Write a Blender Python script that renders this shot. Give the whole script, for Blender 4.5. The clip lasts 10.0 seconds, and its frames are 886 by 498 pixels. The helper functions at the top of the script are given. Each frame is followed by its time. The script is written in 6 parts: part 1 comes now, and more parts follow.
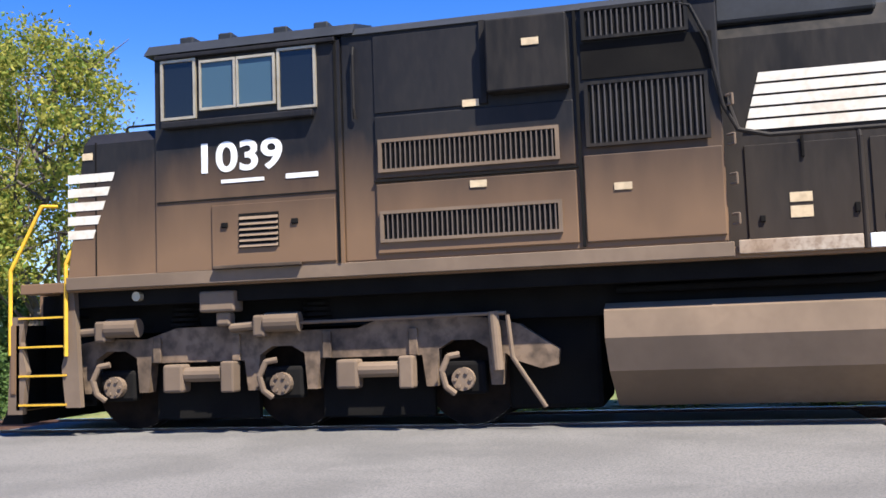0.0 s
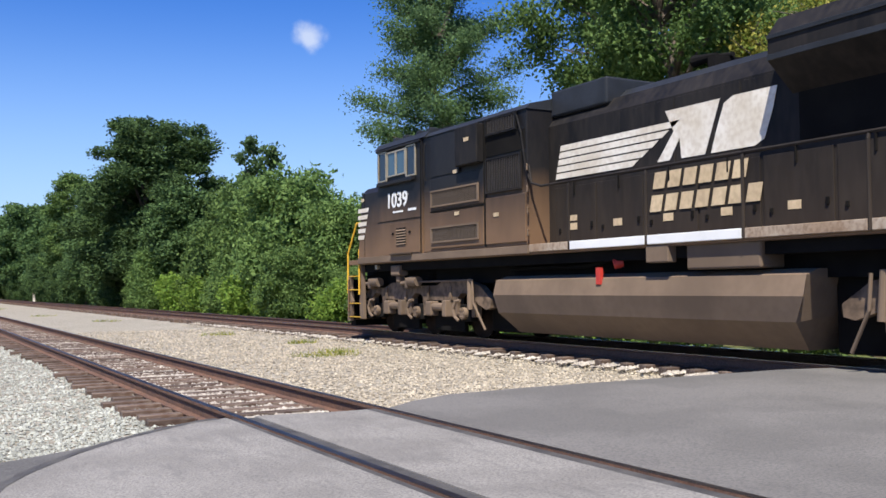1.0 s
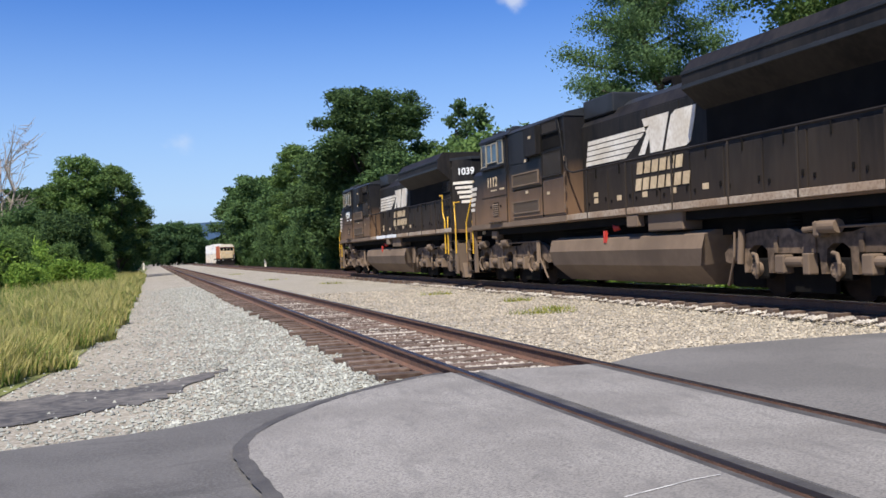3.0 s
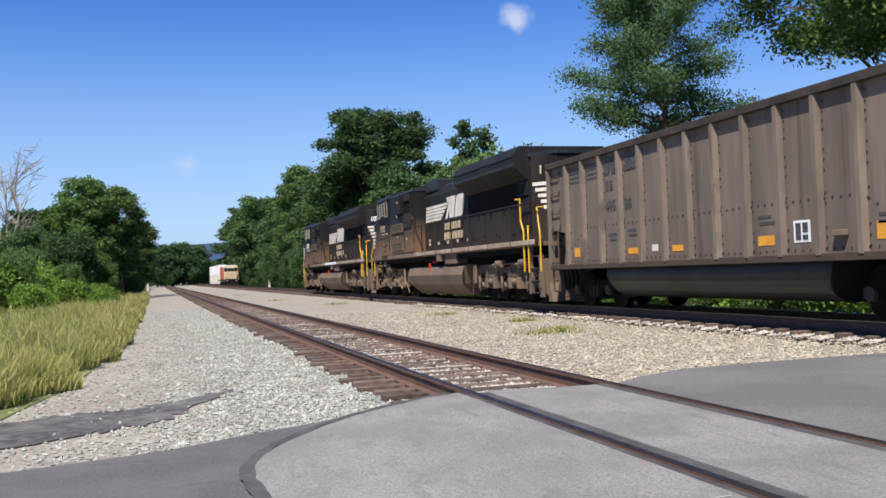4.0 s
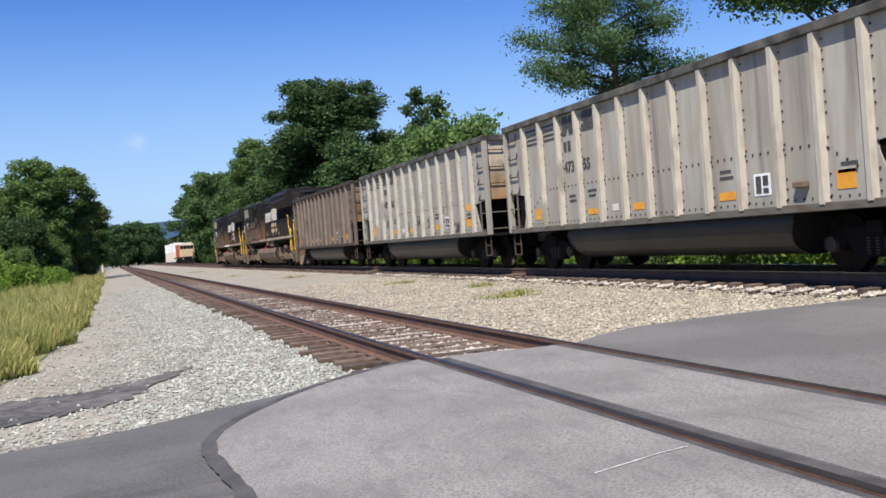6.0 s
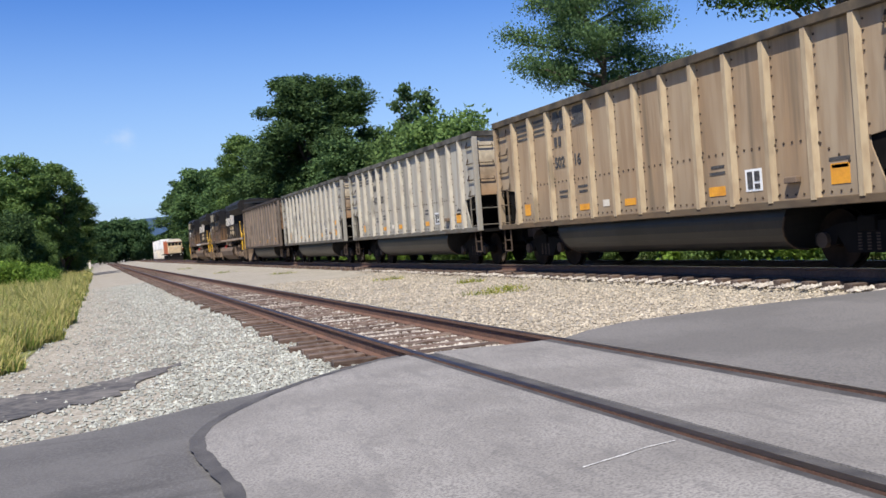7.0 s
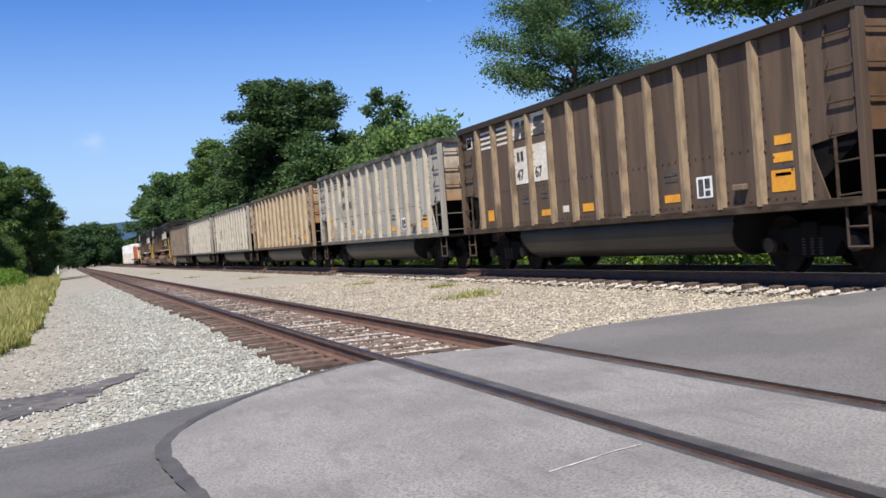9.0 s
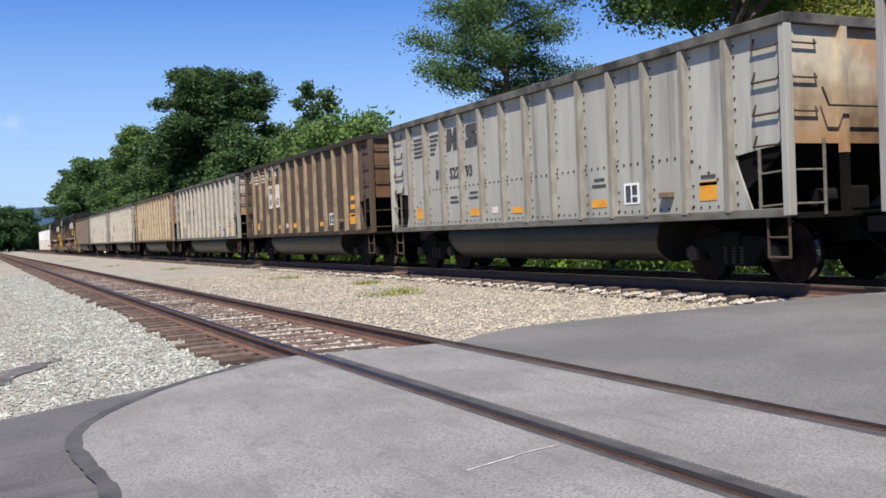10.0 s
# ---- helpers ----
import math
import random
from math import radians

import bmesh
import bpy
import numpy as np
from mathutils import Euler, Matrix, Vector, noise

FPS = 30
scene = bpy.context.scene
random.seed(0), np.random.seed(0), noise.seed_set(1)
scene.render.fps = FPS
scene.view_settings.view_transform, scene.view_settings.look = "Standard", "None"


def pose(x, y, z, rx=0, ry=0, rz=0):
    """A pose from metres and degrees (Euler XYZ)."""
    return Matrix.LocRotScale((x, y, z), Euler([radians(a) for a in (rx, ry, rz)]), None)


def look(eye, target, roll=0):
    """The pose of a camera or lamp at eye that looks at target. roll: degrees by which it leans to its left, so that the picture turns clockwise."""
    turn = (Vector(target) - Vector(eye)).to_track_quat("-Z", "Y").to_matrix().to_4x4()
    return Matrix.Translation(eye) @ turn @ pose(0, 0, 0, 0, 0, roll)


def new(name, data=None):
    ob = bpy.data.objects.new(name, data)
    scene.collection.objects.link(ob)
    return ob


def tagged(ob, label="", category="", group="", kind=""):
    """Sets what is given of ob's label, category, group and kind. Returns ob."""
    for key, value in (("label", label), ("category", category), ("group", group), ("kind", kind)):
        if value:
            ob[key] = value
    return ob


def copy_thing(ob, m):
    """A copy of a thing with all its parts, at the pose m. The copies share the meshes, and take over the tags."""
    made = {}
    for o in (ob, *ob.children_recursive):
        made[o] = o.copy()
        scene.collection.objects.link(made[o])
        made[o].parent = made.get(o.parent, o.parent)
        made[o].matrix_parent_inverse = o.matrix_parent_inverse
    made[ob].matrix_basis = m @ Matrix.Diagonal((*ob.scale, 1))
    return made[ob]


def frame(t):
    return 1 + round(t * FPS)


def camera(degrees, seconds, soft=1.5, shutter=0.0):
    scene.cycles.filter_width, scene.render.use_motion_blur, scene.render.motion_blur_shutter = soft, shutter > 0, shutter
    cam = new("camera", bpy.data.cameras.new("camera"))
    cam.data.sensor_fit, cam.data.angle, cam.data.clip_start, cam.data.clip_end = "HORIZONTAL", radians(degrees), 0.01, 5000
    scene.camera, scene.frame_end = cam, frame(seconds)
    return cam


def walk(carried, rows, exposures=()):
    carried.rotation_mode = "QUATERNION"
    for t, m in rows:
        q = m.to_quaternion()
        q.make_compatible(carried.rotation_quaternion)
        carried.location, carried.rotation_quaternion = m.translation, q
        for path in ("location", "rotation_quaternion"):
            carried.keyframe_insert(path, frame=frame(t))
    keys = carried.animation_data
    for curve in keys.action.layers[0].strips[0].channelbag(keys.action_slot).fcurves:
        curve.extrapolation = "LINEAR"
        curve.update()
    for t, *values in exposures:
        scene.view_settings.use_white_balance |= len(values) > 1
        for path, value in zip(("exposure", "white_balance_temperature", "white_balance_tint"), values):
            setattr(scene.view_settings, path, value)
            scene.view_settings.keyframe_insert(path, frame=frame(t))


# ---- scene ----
cam = camera(49.24, 10.0, soft=1.6)
PATH = [
    (0.0, pose(0.037, -0.016, 1.234, 94.84, 2.10, -76.35)),
    (0.3, pose(0.022, -0.029, 1.231, 94.78, 2.12, -59.81)),
    (0.5, pose(0.026, -0.033, 1.231, 94.03, 0.64, -49.67)),
    (1.0, pose(0.045, -0.022, 1.244, 92.31, 0.49, -29.26)),
    (1.5, pose(-0.004, -0.023, 1.222, 91.24, 1.33, -18.98)),
    (2.0, pose(-0.023, -0.013, 1.225, 91.03, 1.56, -17.31)),
    (2.5, pose(-0.024, -0.018, 1.221, 90.38, 1.96, -17.35)),
    (2.7, pose(-0.016, -0.007, 1.216, 89.94, 2.04, -17.02)),
    (4.0, pose(-0.042, 0.023, 1.205, 91.37, 2.06, -16.57)),
    (4.5, pose(-0.037, 0.017, 1.197, 90.54, 2.60, -17.10)),
    (5.0, pose(-0.029, 0.020, 1.193, 89.62, 3.66, -17.89)),
    (5.5, pose(-0.014, 0.022, 1.193, 89.50, 4.15, -18.59)),
    (7.0, pose(-0.016, 0.012, 1.187, 89.07, 4.40, -19.72)),
    (7.5, pose(-0.001, 0.011, 1.185, 89.16, 4.38, -20.08)),
    (8.0, pose(0.013, 0.006, 1.189, 89.41, 4.68, -20.49)),
    (8.5, pose(0.015, 0.008, 1.184, 89.24, 4.71, -21.10)),
    (9.0, pose(0.015, 0.011, 1.184, 89.22, 4.38, -21.36)),
    (9.5, pose(0.011, 0.016, 1.184, 89.24, 3.30, -22.75)),
    (10.0, pose(0.022, 0.012, 1.180, 88.86, 2.35, -25.68)),
]
EXPOSURES = [(0.0, 1.15), (0.3, 1.12), (0.6, 0.95), (1.0, 0.58), (1.5, 0.36), (2.0, 0.19), (2.5, 0.40), (4.0, 0.44), (10.0, 0.45)]
walk(cam, PATH, exposures=EXPOSURES)

# ---- light ----
SUN_WAY = Vector((-0.36, -0.44, 0.86)).normalized()
world = bpy.data.worlds.new("world")
scene.world = world
world.use_nodes = True
wn, wl = world.node_tree.nodes, world.node_tree.links
sky = wn.new("ShaderNodeTexSky")
sky.sky_type, sky.sun_disc = "NISHITA", False
sky.sun_elevation = math.asin(SUN_WAY.z)
sky.sun_rotation = math.atan2(SUN_WAY.x, SUN_WAY.y)
sky.air_density, sky.dust_density, sky.ozone_density = 1.0, 0.05, 2.2
rich = wn.new("ShaderNodeHueSaturation")
rich.inputs["Saturation"].default_value, rich.inputs["Value"].default_value = 1.44, 1.34
rich.inputs["Hue"].default_value = 0.522
wl.new(sky.outputs[0], rich.inputs["Color"])
wt = wn.new("ShaderNodeTexCoord")


def soft_cloud(heading, rise, size, cover, below):
    """A small soft cloud in the sky at a heading and height in degrees; returns the sky with it."""
    spot = wn.new("ShaderNodeVectorMath")
    spot.operation = "DISTANCE"
    spot.inputs[1].default_value = Vector((math.sin(radians(heading)), math.cos(radians(heading)), math.tan(radians(rise)))).normalized()
    puff = wn.new("ShaderNodeTexNoise")
    puff.inputs["Scale"].default_value, puff.inputs["Detail"].default_value = 38.0, 4.0
    wl.new(wt.outputs["Generated"], spot.inputs[0])
    wl.new(wt.outputs["Generated"], puff.inputs["Vector"])
    far_off = wn.new("ShaderNodeMath")
    far_off.operation = "MULTIPLY_ADD"
    far_off.inputs[1].default_value = 0.045
    wl.new(puff.outputs[0], far_off.inputs[0])
    wl.new(spot.outputs["Value"], far_off.inputs[2])
    soft_edge = wn.new("ShaderNodeMapRange")
    soft_edge.interpolation_type = "SMOOTHSTEP"
    for i_, v_ in ((1, size), (2, size * 0.48), (3, 0.0), (4, cover)):
        soft_edge.inputs[i_].default_value = v_
    wl.new(far_off.outputs[0], soft_edge.inputs[0])
    veil = wn.new("ShaderNodeMix")
    veil.data_type = "RGBA"
    veil.inputs[7].default_value = (7.6, 8.0, 8.6, 1)
    wl.new(soft_edge.outputs[0], veil.inputs[0])
    wl.new(below, veil.inputs[6])
    return veil.outputs[2]


# pale haze low over the horizon
up = wn.new("ShaderNodeSeparateXYZ")
wl.new(wt.outputs["Generated"], up.inputs[0])
low = wn.new("ShaderNodeMapRange")
low.interpolation_type = "SMOOTHSTEP"
for i_, v_ in ((1, 0.30), (2, -0.02), (3, 0.0), (4, 0.85)):
    low.inputs[i_].default_value = v_
wl.new(up.outputs[2], low.inputs[0])
haze = wn.new("ShaderNodeMix")
haze.data_type = "RGBA"
haze.inputs[7].default_value = (3.2, 5.0, 8.7, 1)
wl.new(low.outputs[0], haze.inputs[0])
wl.new(rich.outputs[0], haze.inputs[6])
clouded = soft_cloud(21.4, 14.6, 0.042, 0.6, haze.outputs[2])
wl.new(soft_cloud(1.9, 6.8, 0.036, 0.3, clouded), wn["Background"].inputs[0])
wn["Background"].inputs[1].default_value = 0.08
sun = new("sun", bpy.data.lights.new("sun", "SUN"))
sun.data.energy, sun.data.angle, sun.data.color = 5.6, radians(0.53), (0.985, 0.925, 0.825)
sun.matrix_world = look(SUN_WAY * 50, (0, 0, 0))


# ---- materials ----
def material(name, base, other=None, scale=3.0, detail=6.0, rough=0.6, metal=0.0, bump=0.0, bump_scale=None,
             fine=None, fine_scale=60.0, fine_amount=0.35, spread=(0.35, 0.65), stretch=(1, 1, 1), dirt=None, spec=0.4, island=0.0, per_object=0.0, stains=None):
    """A surface with colour variation at two scales and fine relief, in object space.
    dirt: (colour, z low, z high, strength), dust that lies thick below z low and thins out to z high.
    stains: (colour, scale, stretch, low, high, amount), blotches or runs with a shape of their own."""
    m = bpy.data.materials.new(name)
    m.use_nodes = True
    n, l = m.node_tree.nodes, m.node_tree.links
    b = n["Principled BSDF"]
    b.inputs["Roughness"].default_value, b.inputs["Metallic"].default_value = rough, metal
    b.inputs["Specular IOR Level"].default_value = spec
    tc = n.new("ShaderNodeTexCoord")
    mp = n.new("ShaderNodeMapping")
    mp.inputs["Scale"].default_value = stretch
    l.new(tc.outputs["Object"], mp.inputs[0])

    def noise_node(sc, det=6.0):
        t = n.new("ShaderNodeTexNoise")
        t.inputs["Scale"].default_value, t.inputs["Detail"].default_value = sc, det
        l.new(mp.outputs[0], t.inputs["Vector"])
        return t

    def ramp(src, lo, hi):
        r = n.new("ShaderNodeMapRange")
        r.inputs[1].default_value, r.inputs[2].default_value = lo, hi
        l.new(src, r.inputs[0])
        return r.outputs[0]

    def mix(fac, a, c):
        x = n.new("ShaderNodeMix")
        x.data_type = "RGBA"
        for sock, v in ((x.inputs[0], fac), (x.inputs[6], a), (x.inputs[7], c)):
            if isinstance(v, tuple):
                sock.default_value = (*v, 1)
            elif isinstance(v, (int, float)):
                sock.default_value = v
            else:
                l.new(v, sock)
        return x.outputs[2]

    big = noise_node(scale, detail)
    col = mix(ramp(big.outputs[0], *spread), base, other or tuple(c * 0.8 for c in base))
    small = noise_node(fine_scale, 3.0)
    f = n.new("ShaderNodeMath")
    f.operation = "MULTIPLY"
    l.new(ramp(small.outputs[0], 0.42, 0.66), f.inputs[0])
    f.inputs[1].default_value = fine_amount
    col = mix(f.outputs[0], col, fine or tuple(c * 0.6 for c in base))
    if dirt:
        dc, z0, z1, amount = dirt
        sep = n.new("ShaderNodeSeparateXYZ")
        l.new(tc.outputs["Object"], sep.inputs[0])
        streak = noise_node(1.6, 5.0)
        add = n.new("ShaderNodeMath")
        add.operation = "MULTIPLY_ADD"
        l.new(streak.outputs[0], add.inputs[0])
        add.inputs[1].default_value = (z1 - z0) * 0.9
        l.new(sep.outputs[2], add.inputs[2])
        mid = (z1 - z0) * 0.45
        g = n.new("ShaderNodeMapRange")
        g.inputs[1].default_value, g.inputs[2].default_value = z1 + mid, z0 + mid
        g.inputs[3].default_value, g.inputs[4].default_value = 0.0, amount
        l.new(add.outputs[0], g.inputs[0])
        col = mix(g.outputs[0], col, dc)
    if stains:
        sc, s_scale, s_stretch, s_lo, s_hi, s_amount = stains
        sm = n.new("ShaderNodeMapping")
        sm.inputs["Scale"].default_value = s_stretch
        l.new(tc.outputs["Object"], sm.inputs[0])
        st = n.new("ShaderNodeTexNoise")
        st.inputs["Scale"].default_value, st.inputs["Detail"].default_value = s_scale, 5.0
        l.new(sm.outputs[0], st.inputs["Vector"])
        sa = n.new("ShaderNodeMath")
        sa.operation = "MULTIPLY"
        l.new(ramp(st.outputs[0], s_lo, s_hi), sa.inputs[0])
        sa.inputs[1].default_value = s_amount
        col = mix(sa.outputs[0], col, sc)
    if island or per_object:
        src = n.new("ShaderNodeNewGeometry").outputs["Random Per Island"] if island else n.new("ShaderNodeObjectInfo").outputs["Random"]
        amt = island or per_object
        v = n.new("ShaderNodeMapRange")
        v.inputs[3].default_value, v.inputs[4].default_value = 1 - amt, 1 + amt
        l.new(src, v.inputs[0])
        h = n.new("ShaderNodeHueSaturation")
        l.new(v.outputs[0], h.inputs["Value"])
        l.new(col, h.inputs["Color"])
        col = h.outputs[0]
    l.new(col, b.inputs["Base Color"])
    if bump:
        t = noise_node(bump_scale or fine_scale, 4.0)
        bp = n.new("ShaderNodeBump")
        bp.inputs["Strength"].default_value = 1.0
        bp.inputs["Distance"].default_value = bump
        l.new(t.outputs[0], bp.inputs["Height"])
        l.new(bp.outputs[0], b.inputs["Normal"])
    return m


def leaf_material(name, dark, light, through_light=0.35):
    """Foliage: every leaf takes its own tone, and light shines through."""
    m = bpy.data.materials.new(name)
    m.use_nodes = True
    n, l = m.node_tree.nodes, m.node_tree.links
    b = n["Principled BSDF"]
    g = n.new("ShaderNodeNewGeometry")
    oi = n.new("ShaderNodeObjectInfo")
    mx = n.new("ShaderNodeMix")
    mx.data_type = "RGBA"
    mx.inputs[6].default_value, mx.inputs[7].default_value = (*dark, 1), (*light, 1)
    l.new(g.outputs["Random Per Island"], mx.inputs[0])
    hs = n.new("ShaderNodeHueSaturation")
    v = n.new("ShaderNodeMapRange")
    v.inputs[3].default_value, v.inputs[4].default_value = 0.8, 1.2
    l.new(oi.outputs["Random"], v.inputs[0])
    l.new(v.outputs[0], hs.inputs["Value"])
    l.new(mx.outputs[2], hs.inputs["Color"])
    l.new(hs.outputs[0], b.inputs["Base Color"])
    b.inputs["Roughness"].default_value = 0.75
    b.inputs["Specular IOR Level"].default_value = 0.2
    tr = n.new("ShaderNodeBsdfTranslucent")
    l.new(hs.outputs[0], tr.inputs[0])
    ms = n.new("ShaderNodeMixShader")
    ms.inputs[0].default_value = through_light
    l.new(b.outputs[0], ms.inputs[1])
    l.new(tr.outputs[0], ms.inputs[2])
    l.new(ms.outputs[0], n["Material Output"].inputs[0])
    return m


M_SOIL = material("gravel_soil", (0.25, 0.222, 0.172), (0.185, 0.162, 0.122), 0.5, rough=0.95, bump=0.03, fine=(0.40, 0.375, 0.32), fine_scale=16, fine_amount=0.8, bump_scale=14)
M_STONE = material("ballast_stone", (0.385, 0.392, 0.345), (0.27, 0.275, 0.24), 2.0, rough=0.95, island=0.35, fine_scale=50)
M_ASPHALT = material("worn_grey_asphalt", (0.265, 0.252, 0.234), (0.205, 0.194, 0.18), 1.1, rough=0.9, bump=0.002, bump_scale=90, fine=(0.10, 0.096, 0.092), fine_scale=62, fine_amount=0.75, spread=(0.40, 0.62), stains=((0.13, 0.125, 0.12), 4.5, (1.8, 0.4, 1), 0.54, 0.70, 0.55), spec=0.25)
M_ASPHALT_FAR = material("grey_asphalt", (0.172, 0.163, 0.153), (0.135, 0.128, 0.12), 0.6, rough=0.9, bump=0.004, bump_scale=70, fine=(0.08, 0.08, 0.08), fine_scale=46, fine_amount=0.65, spread=(0.42, 0.6), stains=((0.10, 0.097, 0.093), 1.2, (1, 0.5, 1), 0.55, 0.72, 0.5), spec=0.25)
M_ASPHALT_DARK = material("dark_asphalt", (0.105, 0.101, 0.098), (0.08, 0.077, 0.075), 1.2, rough=0.88, bump=0.004, bump_scale=70, fine=(0.165, 0.16, 0.155), fine_scale=52, fine_amount=0.5, spread=(0.42, 0.6), stains=((0.06, 0.058, 0.056), 2.2, (0.5, 1.6, 1), 0.58, 0.70, 0.6), spec=0.25)
M_TAR = material("tar", (0.045, 0.043, 0.043), (0.09, 0.085, 0.08), 3, rough=0.8, bump=0.004)
M_RUST = material("rusty_rail", (0.125, 0.064, 0.041), (0.078, 0.042, 0.030), 4, rough=0.8, bump=0.003, fine=(0.22, 0.13, 0.09), fine_scale=40, fine_amount=0.4)
M_RAILTOP = material("worn_rail_top", (0.065, 0.052, 0.045), (0.04, 0.033, 0.03), 3, rough=0.4, metal=0.7, fine_scale=20)
M_BRIGHT = material("bright_steel", (0.62, 0.61, 0.6), (0.5, 0.49, 0.48), 3, rough=0.25, metal=1.0, fine_scale=20)
M_TIE = material("weathered_tie", (0.115, 0.066, 0.043), (0.052, 0.034, 0.026), 2.0, rough=0.95, bump=0.006, fine=(0.30, 0.25, 0.21), fine_scale=18, fine_amount=0.42, stretch=(0.25, 3, 1), per_object=0.3)
M_BARK = material("bark", (0.13, 0.105, 0.085), (0.08, 0.065, 0.05), 4, rough=0.95, bump=0.02, fine_scale=14)
M_DEAD = material("dead_wood", (0.36, 0.31, 0.26), (0.25, 0.21, 0.17), 4, rough=0.95)


# ---- building helpers ----
def thing(name, m, label, category, group=""):
    e = new(name)
    e.empty_display_size = 0.3
    e.matrix_world = m
    return tagged(e, label, category, group)


def part(name, bm, mat, parent=None, label="", smooth=False):
    me = bpy.data.meshes.new(name)
    bm.normal_update()
    bm.to_mesh(me)
    bm.free()
    me.materials.append(mat)
    if smooth:
        me.shade_smooth()
    ob = new(name, me)
    ob.parent = parent
    return tagged(ob, label)


def shared(name, me, parent, m):
    ob = new(name, me)
    ob.parent = parent
    ob.matrix_basis = m
    return ob


def structure(ob, label, category):
    return tagged(ob, label, category, kind="structure")


def box(bm, x0, x1, y0, y1, z0, z1, bevel=0.0):
    r = bmesh.ops.create_cube(bm, size=1)
    bmesh.ops.scale(bm, vec=(x1 - x0, y1 - y0, z1 - z0), verts=r["verts"])
    bmesh.ops.translate(bm, vec=((x0 + x1) / 2, (y0 + y1) / 2, (z0 + z1) / 2), verts=r["verts"])
    if bevel:
        edges = list({e for v in r["verts"] for e in v.link_edges})
        bmesh.ops.bevel(bm, geom=edges, offset=bevel, segments=2, affect="EDGES", profile=0.5)
    return bm


def boxes(*rows, bevel=0.0):
    bm = bmesh.new()
    for r in rows:
        box(bm, *r, bevel=bevel)
    return bm


def cyl(bm, a, b, r, n=12, r2=None):
    a, b = Vector(a), Vector(b)
    c = bmesh.ops.create_cone(bm, cap_ends=True, segments=n, radius1=r, radius2=r if r2 is None else r2, depth=(b - a).length)
    turn = (b - a).to_track_quat("Z", "Y").to_matrix().to_4x4()
    bmesh.ops.transform(bm, matrix=Matrix.Translation((a + b) / 2) @ turn, verts=c["verts"])
    return bm


def tube(bm, pts, r, n=8):
    for a, b in zip(pts, pts[1:]):
        cyl(bm, a, b, r, n)
    for p in pts[1:-1]:
        s = bmesh.ops.create_icosphere(bm, subdivisions=1, radius=r * 1.02)
        bmesh.ops.translate(bm, vec=p, verts=s["verts"])
    return bm


def prism(bm, poly, axis, a, b):
    """A polygon in the plane across the axis (the other two coordinates in xyz order), drawn out from a to b."""
    def at(u, v, w):
        return {"x": (w, u, v), "y": (u, w, v), "z": (u, v, w)}[axis]
    lo = [bm.verts.new(at(u, v, a)) for u, v in poly]
    hi = [bm.verts.new(at(u, v, b)) for u, v in poly]
    faces = [bm.faces.new(lo), bm.faces.new(hi)]
    for i in range(len(poly)):
        j = (i + 1) % len(poly)
        faces.append(bm.faces.new((lo[i], lo[j], hi[j], hi[i])))
    bmesh.ops.recalc_face_normals(bm, faces=faces)
    return bm


def mesh_part(name, verts, faces, mat, parent=None, label=""):
    me = bpy.data.meshes.new(name)
    me.from_pydata(verts, [], faces)
    me.materials.append(mat)
    me.update()
    ob = new(name, me)
    ob.parent = parent
    return tagged(ob, label)


# ---- the ground ----
NEAR, MAIN, SECOND, RAIL_Z, LOW_Z = 3.71, 11.56, 15.7, 0.18, -0.30


def bed(x):
    """Height of the gravel across the tracks."""
    return float(np.interp(x, [-30, -3, -1, 2.0, 2.5, 5.0, 6.0, 9.6, 10.2, 13.2, 14.0, 17.2, 18.5, 60],
                           [-0.5, -0.42, -0.36, -0.275, -0.232, -0.232, -0.2, -0.18, -0.13, -0.12, -0.56, -0.60, -0.66, -0.66]))


def road_z(x):
    return float(np.interp(x, [-12, 0, 2.6, 4.8, 9.8, 12.7, 14.8, 16.6, 22], [-0.34, -0.2, -0.012, -0.012, 0.165, 0.15, -0.315, -0.315, -0.62]))


def build_ground():
    xs = sorted(set([-2500, -800, -200, -60, -30, -12, -6, -3, -1, 0, 1, 2, 2.5, 3.7, 5, 6, 8, 9.6, 10.2, 12, 13.2, 14.0, 15, 17.2, 18.5, 24, 40, 60, 200, 800, 2500]))
    ys = [-2500, -600, -150, -60, -20, -5, 0, 5, 9, 12, 16, 22, 30, 45, 70, 110, 160, 240, 400, 900, 2500]
    verts = [(x, y, bed(x)) for y in ys for x in xs]
    n = len(xs)
    faces = [(j * n + i, j * n + i + 1, (j + 1) * n + i + 1, (j + 1) * n + i) for j in range(len(ys) - 1) for i in range(n - 1)]
    structure(mesh_part("ground", verts, faces, M_SOIL), "flat gravel and packed dirt around the tracks", "ground")


def slab(name, outline, mat, label, category, lift=0.0, thick=0.5):
    """A paved area with the road's cross fall, cut along x where the fall changes."""
    bm = bmesh.new()
    bm.faces.new([bm.verts.new((x, y, 0)) for x, y in outline])
    for cut in (0, 2.6, 4.8, 9.8, 12.7, 14.8, 16.6, 22):
        bmesh.ops.bisect_plane(bm, geom=bm.verts[:] + bm.edges[:] + bm.faces[:], plane_co=(cut, 0, 0), plane_no=(1, 0, 0))
    top = bm.faces[:]
    r = bmesh.ops.extrude_face_region(bm, geom=top)
    low = [g for g in r["geom"] if isinstance(g, bmesh.types.BMVert)]
    low_set = set(low)
    for v in bm.verts:
        v.co.z = road_z(v.co.x) + lift - (thick if v in low_set else 0)
    bmesh.ops.recalc_face_normals(bm, faces=bm.faces[:])
    return structure(part(name, bm, mat), label, category)


